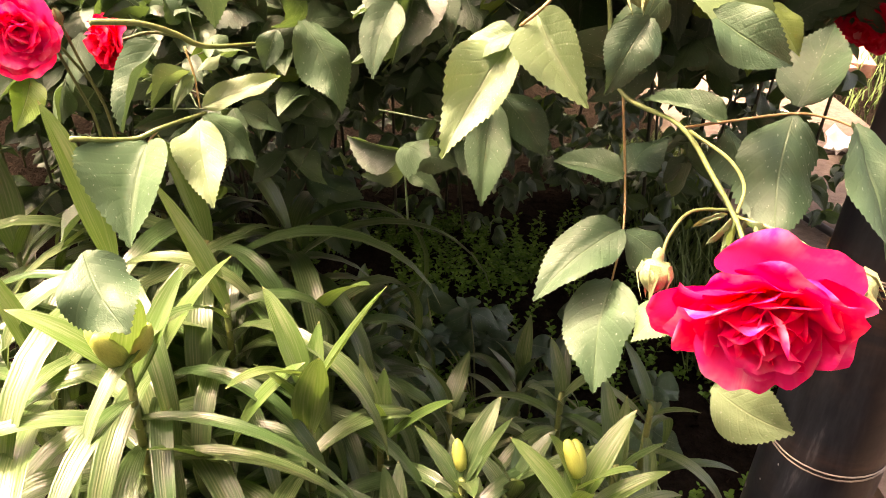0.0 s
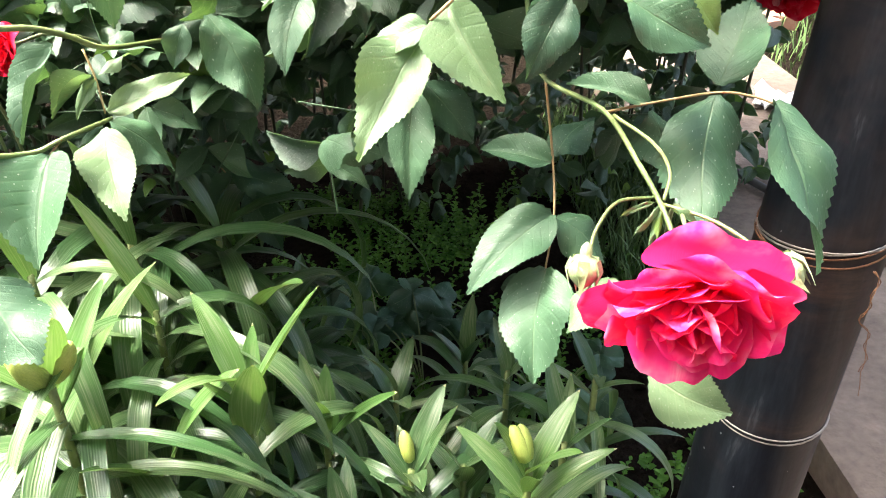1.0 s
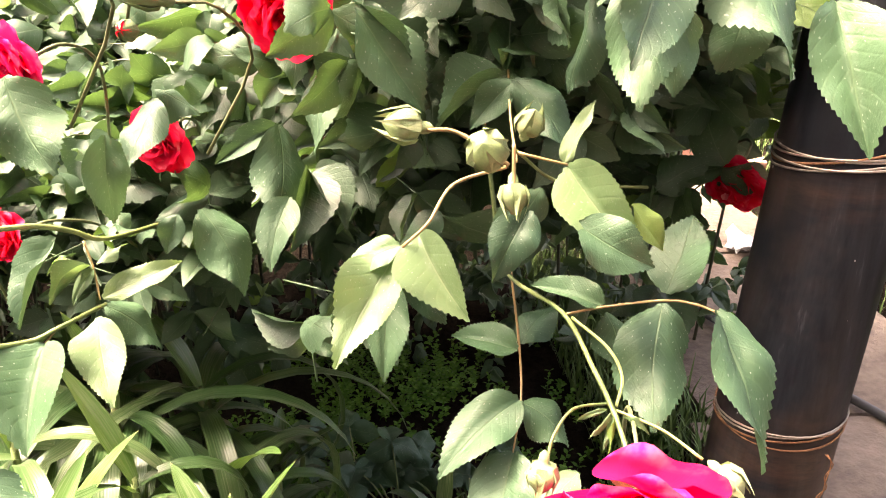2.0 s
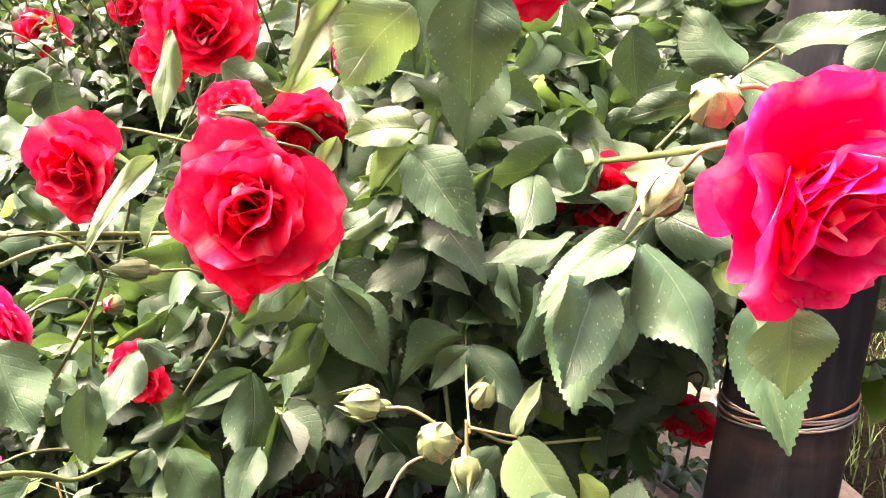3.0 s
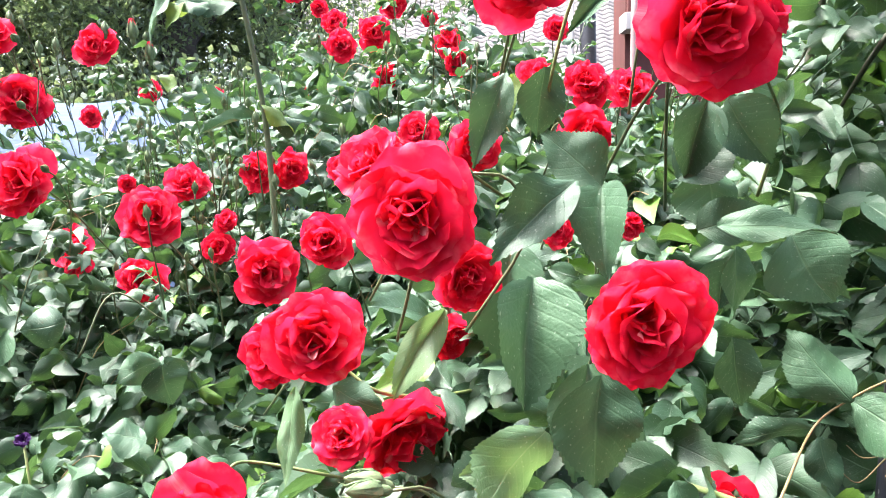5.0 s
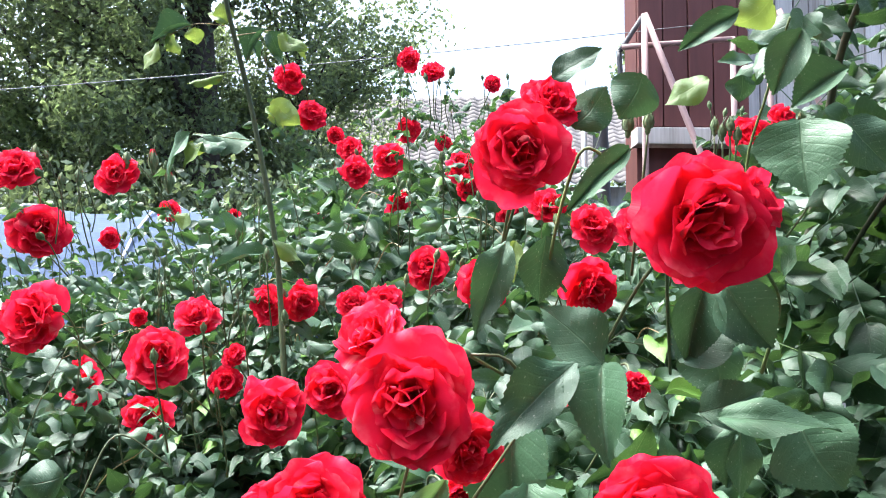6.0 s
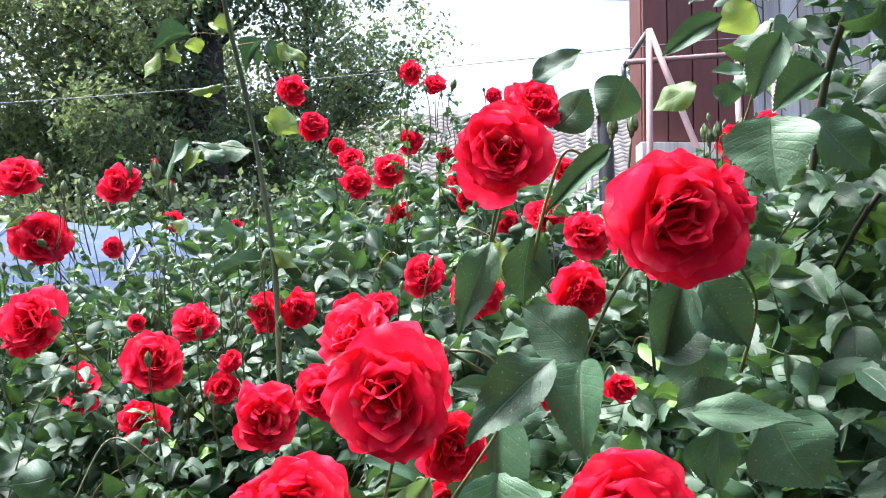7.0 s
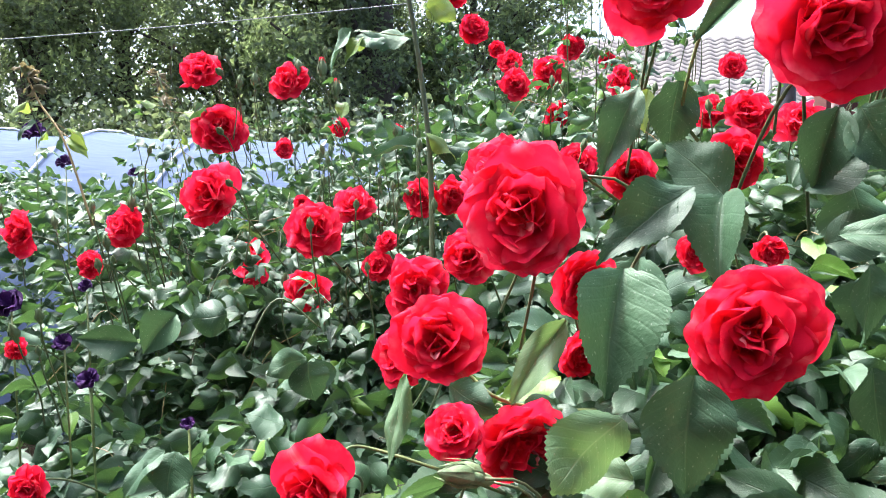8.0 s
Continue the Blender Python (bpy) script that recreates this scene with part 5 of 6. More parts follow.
def lily(x, y, height, n, buds, seed, size=1.0, lean=(0, 0), upright=3, droop=0.0):
    n = round(n * 1.35)
    r = random.Random(seed)
    root = empty("lily", (x, y, 0), "green lily plant with arching striped leaves" + (" and closed buds" if buds else ""), "lily", "lilies")
    foot, head = Vector((x, y, -0.01)), Vector((x + lean[0], y + lean[1], height))
    mid = (foot + head) / 2 + Vector((lean[0], lean[1], 0)) * -0.2
    part("stem", tube_mesh("stem", [foot, mid, head], 0.0045, 0.003, STALK["green"], 7, 5), root)
    turn = r.uniform(0, 6)
    for i in range(n):
        f = (i + 0.5) / n
        at = foot.lerp(head, 0.25 + 0.75 * f ** 0.8)
        turn += 2.4 + r.uniform(-0.3, 0.3)
        young = i >= n - upright
        length = size * (r.uniform(0.11, 0.17) if not young else r.uniform(0.06, 0.1))
        rise = r.uniform(0.35, 0.8) + droop * 0.35 if not young else r.uniform(0.9, 1.4)
        length *= 1 + droop * 0.2
        v, fc, u = blade_arrays(length, size * (r.uniform(0.013, 0.022) if not young else r.uniform(0.017, 0.026)), rise, r.uniform(1.3, 2.5) + droop * 0.9 if not young else r.uniform(0.1, 0.7), seed * 100 + i)
        # Shade on the small plants is put in: young leaves take the darker green.
        part("leaf", mesh_of("blade", v, fc, LILY_TOP if young and size > 0.92 else LILY, u), root, m=Matrix.Translation(at) @ Matrix.Rotation(turn, 4, "Z"))
    for i in range(buds):
        w = r.uniform(0, 6.28)
        d = Vector((math.cos(w) * 0.5, math.sin(w) * 0.5, 0.9)).normalized()
        m = Matrix.Translation(head + d * 0.006) @ d.to_track_quat("Z", "Y").to_matrix().to_4x4() @ Matrix.Scale(0.033 * size * r.uniform(0.8, 1.1), 4)
        part("bud", LILY_BUD, root, "closed yellow-green lily bud", m)


# x, y, height, leaves, buds, size, upright leaves, droop
LILIES = (
    (-0.206, 0.436, 0.400, 22, 4, 1.25, 3, 0.0), (-0.090, 0.465, 0.375, 16, 0, 1.25, 6, 0.2), (0.113, 0.418, 0.318, 20, 2, 0.95, 8, 0.0),
    (-0.20, 0.62, 0.40, 30, 0, 1.30, 1, 1.0), (-0.14, 0.68, 0.38, 28, 0, 1.30, 1, 1.0), (-0.26, 0.56, 0.41, 30, 0, 1.30, 1, 1.0),
    (-0.165, 0.54, 0.385, 30, 0, 1.25, 1, 1.0), (-0.24, 0.70, 0.38, 28, 0, 1.35, 1, 1.0), (-0.10, 0.60, 0.34, 26, 0, 1.25, 1, 0.8),
    (-0.21, 0.50, 0.36, 26, 0, 1.25, 1, 0.9), (-0.31, 0.66, 0.38, 26, 0, 1.35, 1, 1.0), (-0.15, 0.45, 0.30, 22, 0, 1.25, 2, 0.5),
    (-0.32, 0.84, 0.33, 26, 0, 1.4, 2, 0.5), (-0.30, 0.50, 0.33, 24, 0, 1.4, 2, 0.5), (-0.42, 0.70, 0.34, 24, 0, 1.4, 2, 0.5),
    (-0.04, 0.52, 0.27, 20, 0, 0.95, 5, 0.0), (0.03, 0.47, 0.27, 20, 1, 0.9, 6, 0.0), (0.02, 0.60, 0.24, 18, 0, 0.9, 4, 0.0),
    (0.075, 0.50, 0.24, 18, 0, 0.85, 6, 0.0), (0.16, 0.50, 0.26, 18, 0, 0.85, 6, 0.0), (0.20, 0.56, 0.28, 18, 0, 0.8, 4, 0.0),
    (0.13, 0.62, 0.24, 18, 0, 0.9, 4, 0.0), (0.10, 0.72, 0.18, 16, 0, 0.9, 4, 0.0), (-0.08, 0.74, 0.24, 18, 0, 1.0, 4, 0.3),
    (-0.02, 0.42, 0.25, 18, 0, 0.9, 5, 0.0), (0.06, 0.40, 0.22, 16, 0, 0.8, 6, 0.0), (0.17, 0.42, 0.22, 16, 0, 0.8, 6, 0.0),
)
for k, (x, y, h, n, b, s, up, dr) in enumerate(LILIES):
    lily(x, y, h, n, b, k + 1, s, (0, 0), up, dr)


# ---- small weeds on the soil ----
def build_weeds():
    r = random.Random(31)
    verts, faces = [], []
    for _ in range(2900):
        x, y = r.uniform(-0.3, 0.5), r.uniform(0.62, 1.45)
        if lump(x, y, 7, 5.5) < -0.05 - 0.3 * (r.random() < 0.25):
            continue
        z0, h = ground_height(x, y), r.uniform(0.012, 0.045)
        lean = Vector((r.gauss(0, 0.25), r.gauss(0, 0.25), 1)).normalized()
        turn = r.uniform(0, 6.28)
        tiers = r.randrange(3, 6)
        for k in range(tiers):
            turn += 1.57 + r.uniform(-0.3, 0.3)
            f = (k + 1) / tiers
            for half in (0, math.pi):
                w, size = turn + half, r.uniform(0.007, 0.012) * (1.15 - 0.4 * f)
                c = Vector((x, y, z0)) + lean * h * f
                a = Vector((math.cos(w), math.sin(w), r.uniform(0.1, 0.9))).normalized() * size
                b = Vector((-math.sin(w), math.cos(w), r.uniform(-0.4, 0.4))).normalized() * size * 0.42
                n = len(verts)
                verts += [c, c + a * 0.45 + b, c + a * 0.85 + b * 0.7, c + a * 1.25 - Vector((0, 0, size * 0.2)), c + a * 0.85 - b * 0.7, c + a * 0.45 - b, c + a * 0.65 - Vector((0, 0, size * 0.12))]
                faces += [(n, n + 6, n + 1), (n + 1, n + 6, n + 2), (n + 2, n + 6, n + 3), (n + 3, n + 6, n + 4), (n + 4, n + 6, n + 5), (n + 5, n + 6, n)]
        n = len(verts)
        p, q, e = Vector((x, y, z0)), Vector((x, y, z0)) + lean * h, Vector((0.0006, 0, 0))
        verts += [p - e, p + e, q + e * 0.6, q - e * 0.6]
        faces.append((n, n + 1, n + 2, n + 3))
    thing("weeds", mesh_of("weeds", verts, faces, WEED), "low bright green weeds growing on dark soil", "weeds", kind="stuff")
    verts, faces = [], []
    for _ in range(5200):                                # grass beside the path
        x, y = r.uniform(1.09, 2.1), r.uniform(0.6, 3.4)
        if r.random() < 0.35:
            x, y = r.uniform(0.38, 0.56), r.uniform(0.95, 1.8)
        h, w = r.uniform(0.03, 0.09), r.uniform(0, 6.28)
        d, s = Vector((math.cos(w), math.sin(w), 0)) * h * r.uniform(0.2, 0.7), Vector((-math.sin(w), math.cos(w), 0)) * 0.002
        p = Vector((x, y, ground_height(x, y)))
        n = len(verts)
        verts += [p - s, p + s, p + d * 0.5 + s * 0.8 + Vector((0, 0, h * 0.7)), p + d * 0.5 - s * 0.8 + Vector((0, 0, h * 0.7)), p + d + Vector((0, 0, h))]
        faces += [(n, n + 1, n + 2, n + 3), (n + 3, n + 2, n + 4)]
    thing("grass", mesh_of("grass", verts, faces, GRASS), "thin green grass along the concrete path", "grass", kind="stuff")
    verts, faces = [], []
    for _ in range(1500):                                # crumbs of soil and dead leaf
        x, y, s = r.uniform(-0.8, 0.5), r.uniform(0.45, 1.6), r.uniform(0.002, 0.009)
        n, p = len(verts), Vector((x, y, ground_height(x, y) + s * 0.3))
        verts += [p + Vector((r.uniform(-1, 1), r.uniform(-1, 1), r.uniform(-0.6, 0.8))) * s for _ in range(4)]
        faces += [(n, n + 1, n + 2), (n, n + 2, n + 3), (n, n + 3, n + 1), (n + 1, n + 3, n + 2)]
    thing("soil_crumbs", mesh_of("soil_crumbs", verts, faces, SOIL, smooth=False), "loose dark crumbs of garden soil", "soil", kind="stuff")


build_weeds()


# ---- the black pipe with its wire ties ----
PIPE_X, PIPE_Y, PIPE_LX, PIPE_LY, PIPE_R = 0.304, 0.450, 0.095, 0.075, 0.041


def pipe_at(z):
    return Vector((PIPE_X + PIPE_LX * (z - 0.5), PIPE_Y + PIPE_LY * (z - 0.5), z))


def build_pipe():
    root = empty("pipe_post", pipe_at(0), "leaning black pipe post with wire ties", "post")
    v, f = tube([pipe_at(-0.1 + 0.1 * i) for i in range(27)], PIPE_R, PIPE_R, 40, 1, line=False)
    part("pipe", mesh_of("pipe", v, f, PIPE), root)
    r = random.Random(8)

    def tie(z, tilt, turns, material, rad, spread, label):
        for k in range(turns):
            c, pts = pipe_at(z + r.uniform(-spread, spread)), []
            tx, ty = tilt + r.uniform(-0.05, 0.05), r.uniform(-0.15, 0.15)
            for j in range(33):
                w = 2 * math.pi * j / 32
                q = Vector((math.cos(w), math.sin(w), 0)) * (PIPE_R + rad * (1.2 + k * 0.3))
                pts.append(c + q + Vector((0, 0, q.x * tx + q.y * ty)))
            v_, f_ = tube(pts, rad, rad, 6, 1, line=False)
            part("wire_tie", mesh_of("wire_tie", v_, f_, material), root, label)

    tie(0.672, 0.1, 4, WIRE, 0.0008, 0.006, "grey tie wire")
    tie(0.678, 0.2, 1, RUSTY, 0.0009, 0.004, "rusty tie wire")
    tie(0.497, 0.1, 2, WIRE, 0.0007, 0.004, "grey tie wire")
    tie(0.497, 0.15, 2, RUSTY, 0.0007, 0.004, "rusty tie wire")
    tie(0.355, 0.05, 2, WIRE, 0.0006, 0.002, "grey tie wire")
    tie(1.03, 0.15, 4, WIRE, 0.0009, 0.012, "grey tie wire")
    front = pipe_at(0.49) + Vector((0.008, -PIPE_R - 0.002, -0.002))
    for k in range(2):                                   # two strands twisted together, then one loose end
        pts = []
        for j in range(25):
            f = j / 24
            w = 9.0 * f * math.pi + k * math.pi
            kink = 0.003 * math.sin(11 * f) + 0.002 * math.sin(23 * f)
            c = front + Vector((0.002 + 0.016 * f ** 1.5 + kink, -0.004 - 0.002 * math.sin(7 * f), -0.078 * f))
            pts.append(c + Vector((math.cos(w), math.sin(w), 0)) * 0.0007)
        if k:
            pts += [pts[-1] + Vector((0.003, 0, -0.012)), pts[-1] + Vector((0.005, 0.001, -0.022))]
        v_, f_ = tube(pts, 0.0004, 0.0003, 6, 1, line=False)
        part("wire_end", mesh_of("wire_end", v_, f_, RUSTY), root, "twisted rusty wire end")


build_pipe()


def frayed_twine():
    root = empty("twine", pipe_at(0.845), "frayed straw-coloured twine round the black pipe", "twine")
    r = random.Random(23)
    c = pipe_at(0.845)
    for k in range(15):
        w = r.uniform(3.0, 5.0)
        a = c + Vector((math.cos(w), math.sin(w), 0)) * (PIPE_R + 0.001) + Vector((0, 0, r.gauss(0, 0.008)))
        b = c + Vector((math.cos(w + 0.4), math.sin(w + 0.4), 0)) * (PIPE_R + 0.003) + Vector((0, 0, r.gauss(0, 0.01)))
        out = Vector((math.cos(w), math.sin(w), 0))
        pts = [b, a, a + out * r.uniform(0.01, 0.025) + Vector((-0.006, 0, r.gauss(0, 0.01))), a + out * r.uniform(0.015, 0.03) + Vector((-0.014, 0, r.gauss(0.005, 0.016)))]
        part("strand", tube_mesh("strand", pts, 0.0006, 0.0003, STALK["brown"], 5, 5), root)


frayed_twine()


# ---- what lies beside the path ----
def crumpled(name, at, size, seed, material, label, category, group=""):
    r = random.Random(seed)
    bm = bmesh.new()
    bmesh.ops.create_grid(bm, x_segments=9, y_segments=9, size=0.5)
    for v in bm.verts:
        k = noise.noise((v.co.x * 3 + seed, v.co.y * 3, seed))
        v.co.z = 0.35 * k + 0.12 * noise.noise((v.co.x * 9, v.co.y * 9, seed)) + 0.5 * abs(v.co.x) * 0.6
        v.co.y += 0.15 * noise.noise((v.co.y * 4, seed, v.co.x * 4))
    low = min(v.co.z for v in bm.verts)
    for v in bm.verts:
        v.co.z -= low
    g = bmesh.ops.solidify(bm, geom=bm.faces[:], thickness=0.012)
    me = bm_mesh(name, bm, material)
    thing(name, me, label, category, group, m=Matrix.Translation(at) @ Matrix.Rotation(r.uniform(0, 6), 4, "Z") @ Matrix.Scale(size, 4))


# ---- behind the roses ----
def build_greenhouse():
    root = empty("greenhouse", (-3.2, 4.3, 0), "low plastic-film tunnel greenhouse, pale blue", "greenhouse")
    rad, x0, x1, yc = 1.15, -7.0, -0.62, 4.35
    top = 1.52
    ribs = [x0 + i * (x1 - x0) / 9 for i in range(10)]
    verts, faces, n = [], [], 17
    cols = []
    for a, b in zip(ribs, ribs[1:]):
        cols += [(a, 0.0), (a + (b - a) * 0.33, -0.022), (a + (b - a) * 0.66, -0.022)]
    cols.append((x1, 0.0))
    for x, sag in cols:
        for k in range(n):
            w = math.pi * k / (n - 1)
            rr = 1 + sag * math.sin(w)
            verts.append((x, yc - math.cos(w) * rad * rr, top * math.sin(w) ** 0.75 * rr))
    for i in range(len(cols) - 1):
        for k in range(n - 1):
            faces.append((i * n + k, (i + 1) * n + k, (i + 1) * n + k + 1, i * n + k + 1))
    last = (len(cols) - 1) * n
    faces.append(tuple(last + k for k in range(n)))
    faces.append(tuple(range(n))[::-1])
    part("film", mesh_of("film", verts, faces, FILM), root, "wrinkled pale blue plastic film")
    for x in ribs:
        pts = [(x, yc - math.cos(math.pi * k / 16) * (rad + 0.012), (top + 0.012) * math.sin(math.pi * k / 16) ** 0.75) for k in range(17)]
        v, f = tube(pts, 0.006, 0.006, 6, 1, line=False)
        part("hoop", mesh_of("hoop", v, f, WHITE), root)


build_greenhouse()


def build_barn():
    """The painted board wall, the whitewashed one beside it, and the pipe railing."""
    barn = empty("barn", (2.5, 4.5, 0), "wooden barn with oxide-red and whitewashed board walls", "barn")
    r = random.Random(2)
    x = 1.13
    while x < 1.72:
        w = 0.135
        bm = bmesh.new()
        box(bm, (x + 0.003, 4.30 + r.uniform(-0.004, 0.004), 1.97), (min(x + w, 1.73) - 0.003, 4.34, 4.2), 0.004)
        part("board", bm_mesh("board", bm, BROWN_WOOD), barn, "oxide-red painted board")
        x += w
    bm = bmesh.new()
    box(bm, (1.13, 4.345, 0), (1.73, 4.6, 4.2))
    part("wall", bm_mesh("wall", bm, BROWN_WOOD), barn, "oxide-red wall behind the boards")
    bm = bmesh.new()
    box(bm, (1.10, 4.22, 1.86), (1.80, 4.36, 1.95), 0.008)
    part("sill_beam", bm_mesh("sill_beam", bm, GREY_WOOD), barn, "weathered grey beam")
    bm = bmesh.new()
    box(bm, (1.80, 4.65, 0), (4.6, 4.9, 4.2))
    part("wall", bm_mesh("wall", bm, GREY_WOOD), barn, "whitewashed wall behind the boards")
    x = 1.80
    while x < 4.5:
        w = r.uniform(0.085, 0.12)
        bm = bmesh.new()
        box(bm, (x + 0.004, 4.60 + r.uniform(-0.008, 0.008), 0.0), (x + w - 0.004, 4.64, 4.2), 0.003)
        part("board", bm_mesh("board", bm, GREY_WOOD), barn, "grey whitewashed board")
        x += w
    bm = bmesh.new()
    box(bm, (1.0, 4.0, 4.2), (4.8, 8.0, 4.32), 0.01)
    part("roof", bm_mesh("roof", bm, ROOF_TILE), barn, "grey sheet roof")
    rail = empty("stair_railing", (1.25, 3.9, 0), "pink painted pipe railing of an outside stair", "railing")

    def bar(a, b, rad, label="", mat=PINK_PAINT):
        part("bar", tube_mesh("bar", [a, [(p + q) / 2 for p, q in zip(a, b)], b], rad, rad, mat, 10, 2), rail, label)

    bar((1.06, 3.9, 2.44), (1.05, 3.9, 0.0), 0.016)
    bar((1.06, 3.9, 2.44), (1.42, 3.75, 1.35), 0.016)
    bar((0.96, 3.95, 2.29), (1.49, 3.9, 2.32), 0.014)
    bar((1.49, 3.9, 2.33), (1.515, 3.9, 0.0), 0.014)
    bar((1.67, 3.9, 2.5), (1.69, 3.9, 0.0), 0.015)
    bar((1.70, 3.85, 2.45), (1.95, 3.85, 1.85), 0.015)
    bar((1.06, 3.95, 2.44), (0.95, 3.98, 2.27), 0.013, "dark pipe", DARK_PIPE)
    bar((0.95, 3.98, 2.28), (0.96, 3.98, 2.13), 0.013, "dark pipe", DARK_PIPE)
    drain = empty("drain_pipe", (1.28, 5.5, 0), "dark drain pipe of the neighbouring house", "pipe")
    part("pipe", tube_mesh("pipe", [(1.06, 5.5, 2.55), (1.07, 5.5, 1.5), (1.07, 5.5, 0.0)], 0.02, 0.02, WHITE, 8, 2), drain)
    part("pipe", tube_mesh("pipe", [(1.14, 5.5, 2.42), (1.17, 5.5, 2.3), (1.19, 5.5, 1.4), (1.19, 5.5, 0.0)], 0.05, 0.06, DARK_PIPE, 10, 3), drain)


build_barn()


def build_neighbour():
    house = empty("house", (2.0, 20, 0), "neighbouring house with a grey tiled roof", "house")
    bm = bmesh.new()
    box(bm, (-2.4, 18.6, 0), (4.6, 25, 3.6), 0.02)
    part("wall", bm_mesh("wall", bm, GREY_WOOD), house, "pale house wall")
    # courses of wavy tiles from the eaves to the ridge
    n, a, b = 22, Vector((-2.8, 17.8, 3.4)), Vector((-2.8, 20.6, 6.05))
    for i in range(n):
        lo, hi = a.lerp(b, i / n), a.lerp(b, (i + 1.12) / n)
        verts, faces, m = [], [], 190
        for k in range(m):
            x = a.x + 7.8 * k / (m - 1)
            wv = 0.03 * math.sin(x * 2 * math.pi / 0.33)
            verts += [(x, lo.y, lo.z + wv + 0.035 + 0.03 * (x + 2.8)), (x, hi.y, hi.z + wv + 0.03 * (x + 2.8)), (x, lo.y, lo.z + wv + 0.03 * (x + 2.8))]
        for k in range(m - 1):
            faces += [(k * 3, k * 3 + 3, k * 3 + 4, k * 3 + 1), (k * 3 + 2, k * 3 + 5, k * 3 + 3, k * 3)]
        part("tile_course", mesh_of("tile_course", verts, faces, ROOF_TILE), house)


build_neighbour()


def build_tree(name, at, height, spread, leaves, seed, label, lit=0.25, trunk=0.35, low=0.2, leaf_size=0.075):
    r = random.Random(seed)
    base = Vector(at)
    root = empty(name, at, label, "tree", "trees")
    part("trunk", tube_mesh("trunk", [base + Vector((0, 0, -0.2)), base + Vector((0.1, 0, height * 0.3)), base + Vector((-0.1, 0.1, height * 0.6)), base + Vector((0.1, 0, height * 0.92))], trunk, trunk * 0.2, BARK, 12, 5, 0.05), root)
    clumps = []
    for i in range(40):
        z = height * (low + (0.95 - low) * r.random())
        w = r.uniform(0, 6.28)
        reach = spread * (0.35 + 0.65 * math.sin(min(1, (z / height - low) / (1 - low) + 0.25) * math.pi * 0.85)) * r.uniform(0.5, 1.0)
        tip = base + Vector((math.cos(w) * reach, math.sin(w) * reach * 0.8, z + reach * 0.2))
        foot = base + Vector((0, 0, max(height * 0.12, z * 0.75)))
        mid = foot.lerp(tip, 0.5) + Vector((0, 0, 0.3))
        part("limb", tube_mesh("limb", [foot, mid, tip], trunk * 0.18, 0.015, BARK, 6, 4), root)
        clumps += [(tip, 0.8), (mid, 0.7), (foot.lerp(tip, 0.75), 0.8)]
        for _ in range(3):
            clumps.append((tip + Vector((r.gauss(0, 0.5), r.gauss(0, 0.5), r.gauss(0, 0.5))), r.uniform(0.3, 0.7)))
    for _ in range(40):
        clumps.append((base + Vector((r.gauss(0, 0.35), r.uniform(-0.9, 0.1), height * r.uniform(0.08, 0.7))), r.uniform(0.5, 0.9)))
    # The sunlit leaves only wear a lighter colour; lit sets their share.
    for key, material, share in (("leaves", TREE_LEAF, 1 - lit), ("sunlit_leaves", TREE_LEAF_SUN_TINT, lit)):
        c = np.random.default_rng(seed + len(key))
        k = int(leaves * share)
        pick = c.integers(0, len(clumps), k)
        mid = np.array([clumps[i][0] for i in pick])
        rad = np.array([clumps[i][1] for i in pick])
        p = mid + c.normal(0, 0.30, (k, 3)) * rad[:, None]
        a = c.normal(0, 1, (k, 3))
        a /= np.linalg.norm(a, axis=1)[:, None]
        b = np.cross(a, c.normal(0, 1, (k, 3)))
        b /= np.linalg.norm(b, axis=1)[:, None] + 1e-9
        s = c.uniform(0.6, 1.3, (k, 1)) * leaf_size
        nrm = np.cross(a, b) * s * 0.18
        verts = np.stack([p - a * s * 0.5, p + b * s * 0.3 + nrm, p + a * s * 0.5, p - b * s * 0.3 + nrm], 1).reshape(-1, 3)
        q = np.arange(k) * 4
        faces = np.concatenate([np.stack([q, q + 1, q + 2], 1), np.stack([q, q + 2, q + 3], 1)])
        tagged(part("crown", mesh_of(key, verts, faces, material, smooth=False), root, "crown of small green leaves with sun or shade in their colour"), kind="stuff")


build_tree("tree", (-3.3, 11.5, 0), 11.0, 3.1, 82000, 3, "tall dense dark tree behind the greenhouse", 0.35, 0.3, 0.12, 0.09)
build_tree("tree", (-5.7, 12.4, 0), 9.0, 2.4, 46000, 4, "broad tree with leaves coloured as sunlit behind the greenhouse", 0.7, 0.3, 0.1, 0.09)
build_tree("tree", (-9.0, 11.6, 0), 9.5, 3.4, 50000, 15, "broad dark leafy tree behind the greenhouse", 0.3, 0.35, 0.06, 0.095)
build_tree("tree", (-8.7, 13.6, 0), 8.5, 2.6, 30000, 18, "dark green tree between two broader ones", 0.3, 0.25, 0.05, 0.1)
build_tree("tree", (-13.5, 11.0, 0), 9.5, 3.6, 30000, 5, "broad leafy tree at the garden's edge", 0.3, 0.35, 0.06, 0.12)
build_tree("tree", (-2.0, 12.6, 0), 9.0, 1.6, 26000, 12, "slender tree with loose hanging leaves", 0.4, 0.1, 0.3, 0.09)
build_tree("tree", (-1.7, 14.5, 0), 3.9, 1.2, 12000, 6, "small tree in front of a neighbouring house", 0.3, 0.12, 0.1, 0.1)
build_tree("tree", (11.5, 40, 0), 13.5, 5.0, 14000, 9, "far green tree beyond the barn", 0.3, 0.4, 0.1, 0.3)


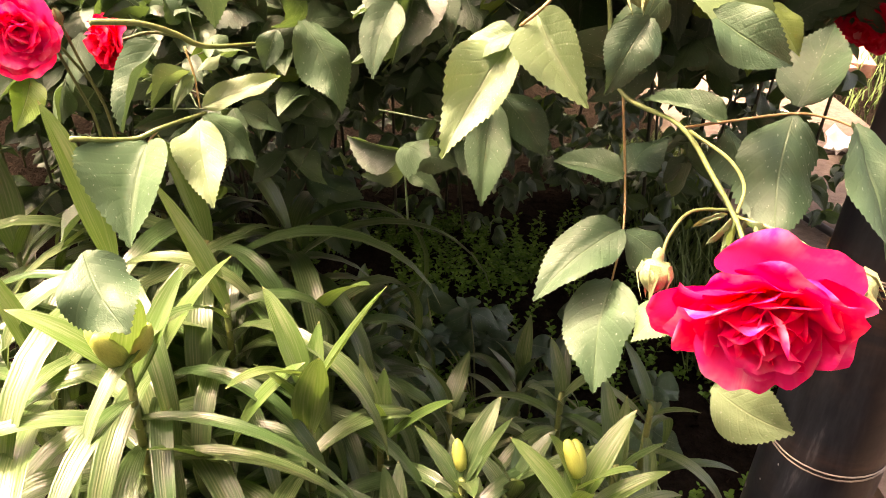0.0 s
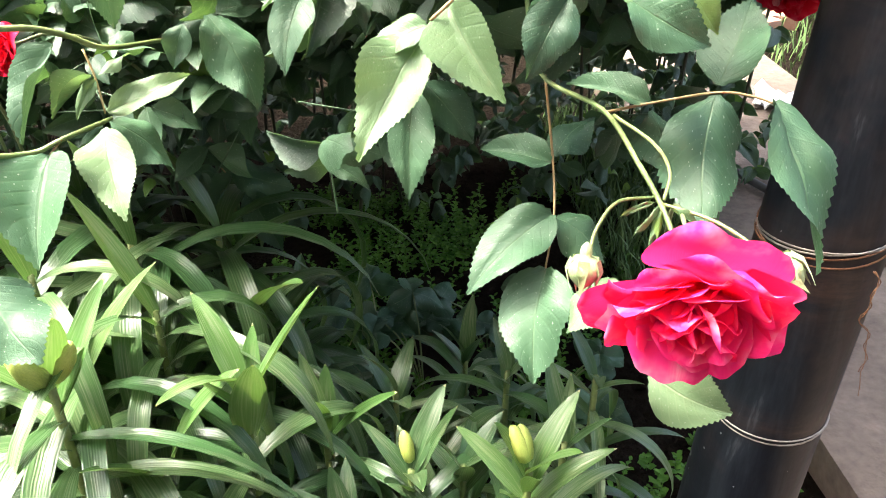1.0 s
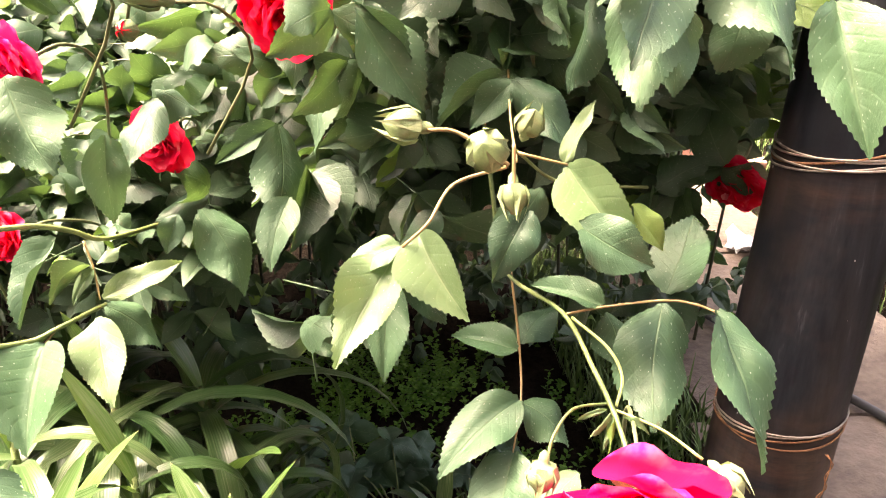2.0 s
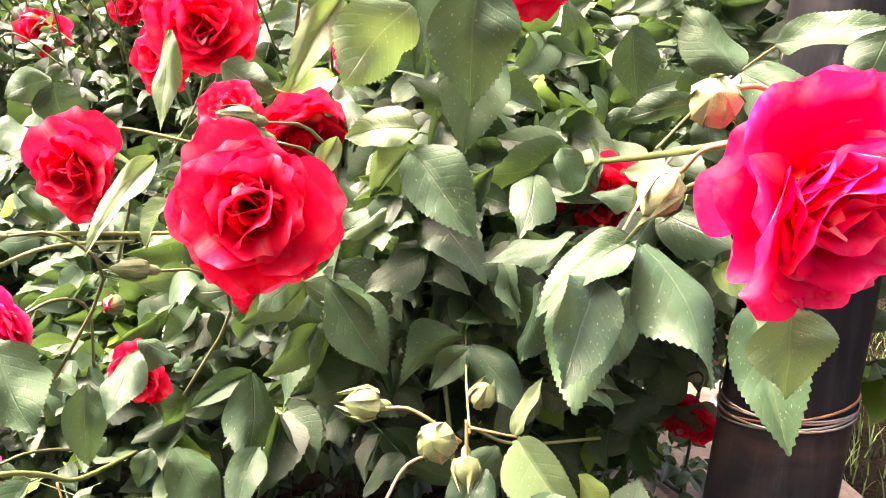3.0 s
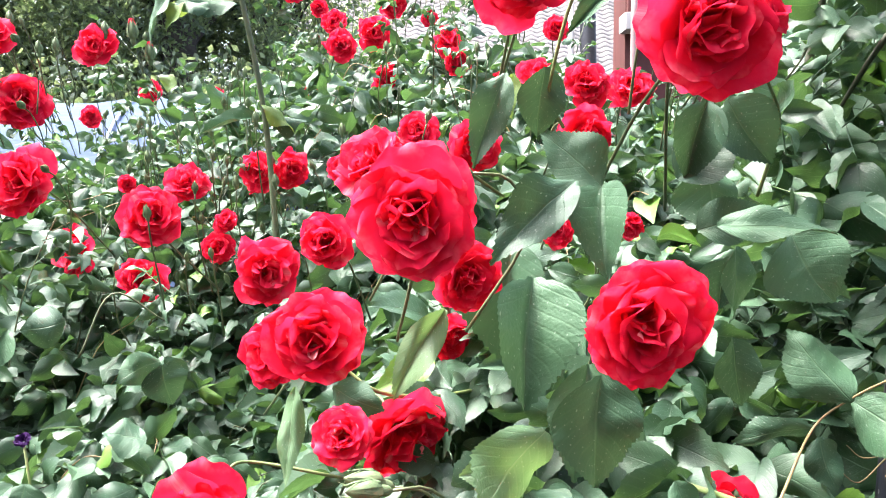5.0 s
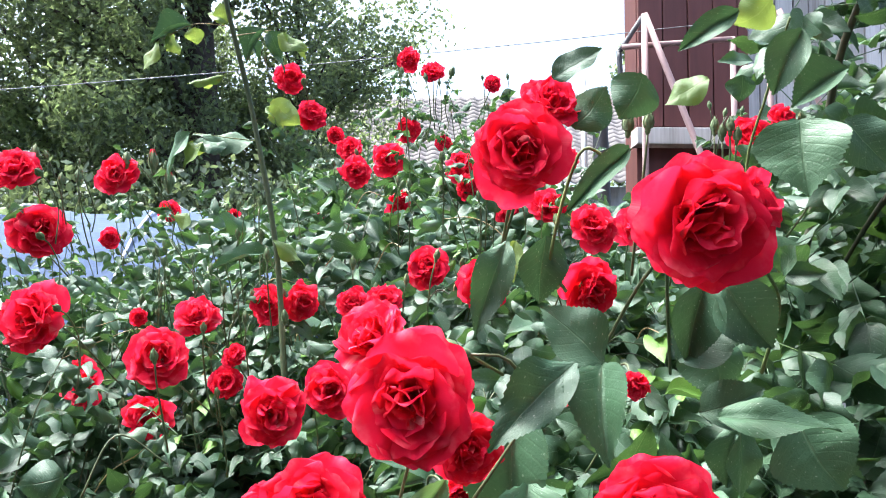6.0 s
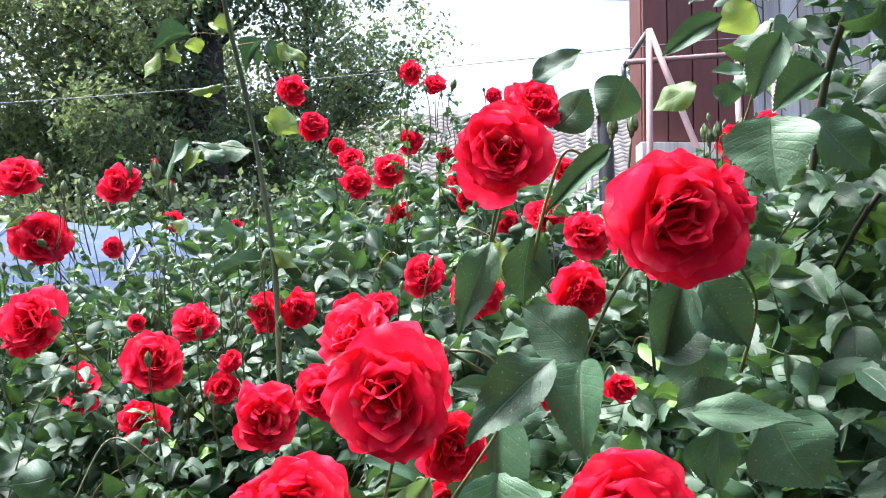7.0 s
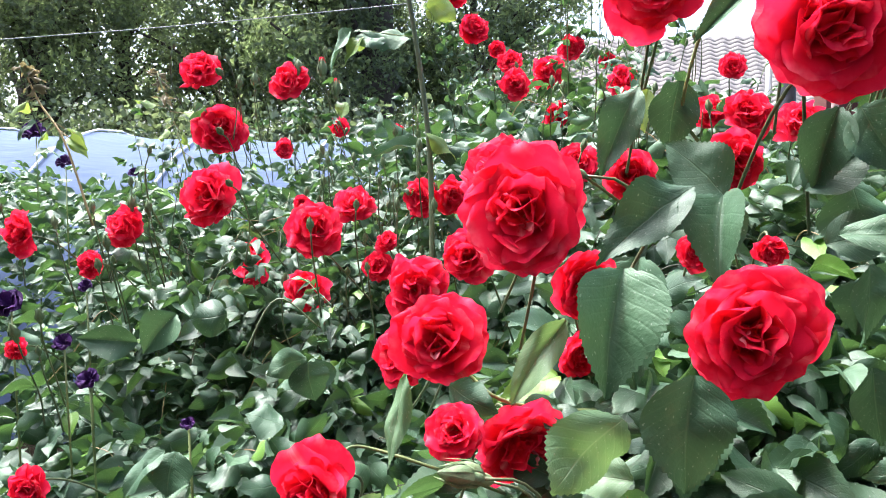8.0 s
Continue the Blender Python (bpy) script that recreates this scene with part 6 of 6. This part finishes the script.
def build_hedge():
    c = np.random.default_rng(77)
    k = 30000
    p = np.stack([c.uniform(-16, 0.5, k), 9.2 + c.normal(0, 0.4, k), c.beta(1.2, 1.3, k) * 2.5], 1)
    a = c.normal(0, 1, (k, 3))
    a /= np.linalg.norm(a, axis=1)[:, None]
    b = np.cross(a, c.normal(0, 1, (k, 3)))
    b /= np.linalg.norm(b, axis=1)[:, None] + 1e-9
    s = c.uniform(0.06, 0.13, (k, 1))
    verts = np.stack([p - a * s * 0.5, p + b * s * 0.3, p + a * s * 0.5, p - b * s * 0.3], 1).reshape(-1, 3)
    verts[:, 2] = np.maximum(verts[:, 2], 0.0)
    q = np.arange(k) * 4
    faces = np.concatenate([np.stack([q, q + 1, q + 2], 1), np.stack([q, q + 2, q + 3], 1)])
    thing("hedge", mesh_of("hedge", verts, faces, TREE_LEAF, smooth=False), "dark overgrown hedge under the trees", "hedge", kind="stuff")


build_hedge()

line = [(-9.0, 3.9, 1.62), (-3.3, 4.0, 1.985), (-1.2, 4.0, 2.145), (0.43, 4.0, 2.313), (1.50, 4.05, 2.45), (1.73, 4.29, 2.49)]
thing("overhead_cable", tube_mesh("cable", line, 0.0022, 0.0022, CABLE, 6, 8), "thin grey cable strung to the barn", "cable")


# ---- a made-up wall behind the walker, out of view, that blocks sky light ----
def build_sky_blocker():
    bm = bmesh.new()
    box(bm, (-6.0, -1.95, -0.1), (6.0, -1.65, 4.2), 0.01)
    thing("wall_south", bm_mesh("wall_south", bm, GREY_RENDER), "plain grey rendered wall added out of view to block sky light", "wall", kind="structure")


build_sky_blocker()


# ---- odds and ends ----
crumpled("plastic_scrap", (0.95, 1.75, 0.045), 0.11, 3, WHITE, "crumpled white plastic scrap lying on the path", "scrap", "scraps")
crumpled("plastic_scrap", (0.86, 1.95, 0.045), 0.07, 5, WHITE, "small torn white plastic scrap on the path", "scrap", "scraps")
thing("hose", tube_mesh("hose", [(0.62, 1.62, 0.056), (0.76, 1.25, 0.056), (0.86, 1.02, 0.056), (0.98, 0.7, 0.056), (1.0, 0.3, 0.056)], 0.008, 0.008, DARK_PIPE, 8, 8), "thin black hose lying on the concrete path", "hose")

for i, (x, y, a) in enumerate(((1.12, 2.45, 20), (1.3, 2.6, 75), (1.2, 2.8, -30), (0.98, 2.6, 5))):
    bm = bmesh.new()
    box(bm, (-0.125, -0.06, 0), (0.125, 0.06, 0.065), 0.006)
    thing("brick", bm_mesh("brick", bm, BRICK), "loose red brick lying beside the path", "brick", "loose bricks", m=pose(x, y, -0.012 if x > 1.08 else 0.046, 0, 0, a))


def strawberry(x, y, seed):
    r = random.Random(seed)
    root = empty("strawberry_plant", (x, y, 0), "low strawberry plant with pleated leaves", "strawberry plant", "strawberry plants")
    for k in range(6):
        w, h = r.uniform(0, 6.28), r.uniform(0.06, 0.13)
        tip = Vector((x + math.cos(w) * 0.07, y + math.sin(w) * 0.07, h))
        part("stalk", tube_mesh("stalk", [(x, y, -0.01), (x + math.cos(w) * 0.03, y + math.sin(w) * 0.03, h * 0.7), tip], 0.0014, 0.001, STALK["green"], 5, 3), root)
        for s in (-1.9, 0.0, 1.9):
            d = Vector((math.cos(w + s), math.sin(w + s), r.uniform(-0.35, 0.1)))
            part("leaf", r.choice(LEAF_MESH["full"]), root, m=leaf_pose(tip, tip + d * r.uniform(0.035, 0.05), 0.036, r.uniform(-0.3, 0.3)))


for i, (x, y) in enumerate(((0.06, 0.86), (0.16, 0.95), (0.0, 0.98), (0.22, 0.8))):
    strawberry(x, y, 60 + i)


def purple_flower(at, size, seed):
    r = random.Random(seed)
    size *= 1.5
    root = empty("purple_flower", (at[0], at[1], 0), "purple flower on a thin green stem", "flower", "purple flowers")
    part("stem", tube_mesh("stem", [(at[0] + 0.03, at[1] + 0.05, -0.02), (at[0] + 0.02, at[1] + 0.02, at[2] * 0.6), (at[0], at[1], at[2] - 0.005)], 0.002, 0.0014, STALK["green"], 6, 4), root)
    for k in range(14):
        v, f, u = petal_arrays(seed * 20 + k, 0.5 - 0.02 * (k // 5), 0.24, 0.3, (1.3, 0.9, 0.45)[min(2, k // 5)], 0.8, 0.2, 0.6, 7, 7)
        part("petal", mesh_of("petal", v, f, PURPLE, u), root, m=Matrix.Translation(at) @ Matrix.Rotation(0.9, 4, "X") @ Matrix.Rotation(k * 1.31 + r.uniform(-0.2, 0.2), 4, "Z") @ Matrix.Scale(size, 4))


purple_flower((-1.107, 1.481, 1.156), 0.042, 1)
purple_flower((-1.005, 1.438, 1.094), 0.027, 2)
purple_flower((-0.699, 0.916, 0.864), 0.033, 3)
purple_flower((-0.616, 0.910, 0.822), 0.021, 4)
purple_flower((-0.531, 0.840, 0.793), 0.022, 5)
purple_flower((-0.950, 1.596, 1.090), 0.021, 6)
purple_flower((-0.384, 0.802, 0.763), 0.013, 7)
purple_flower((-0.601, 0.929, 0.895), 0.016, 8)
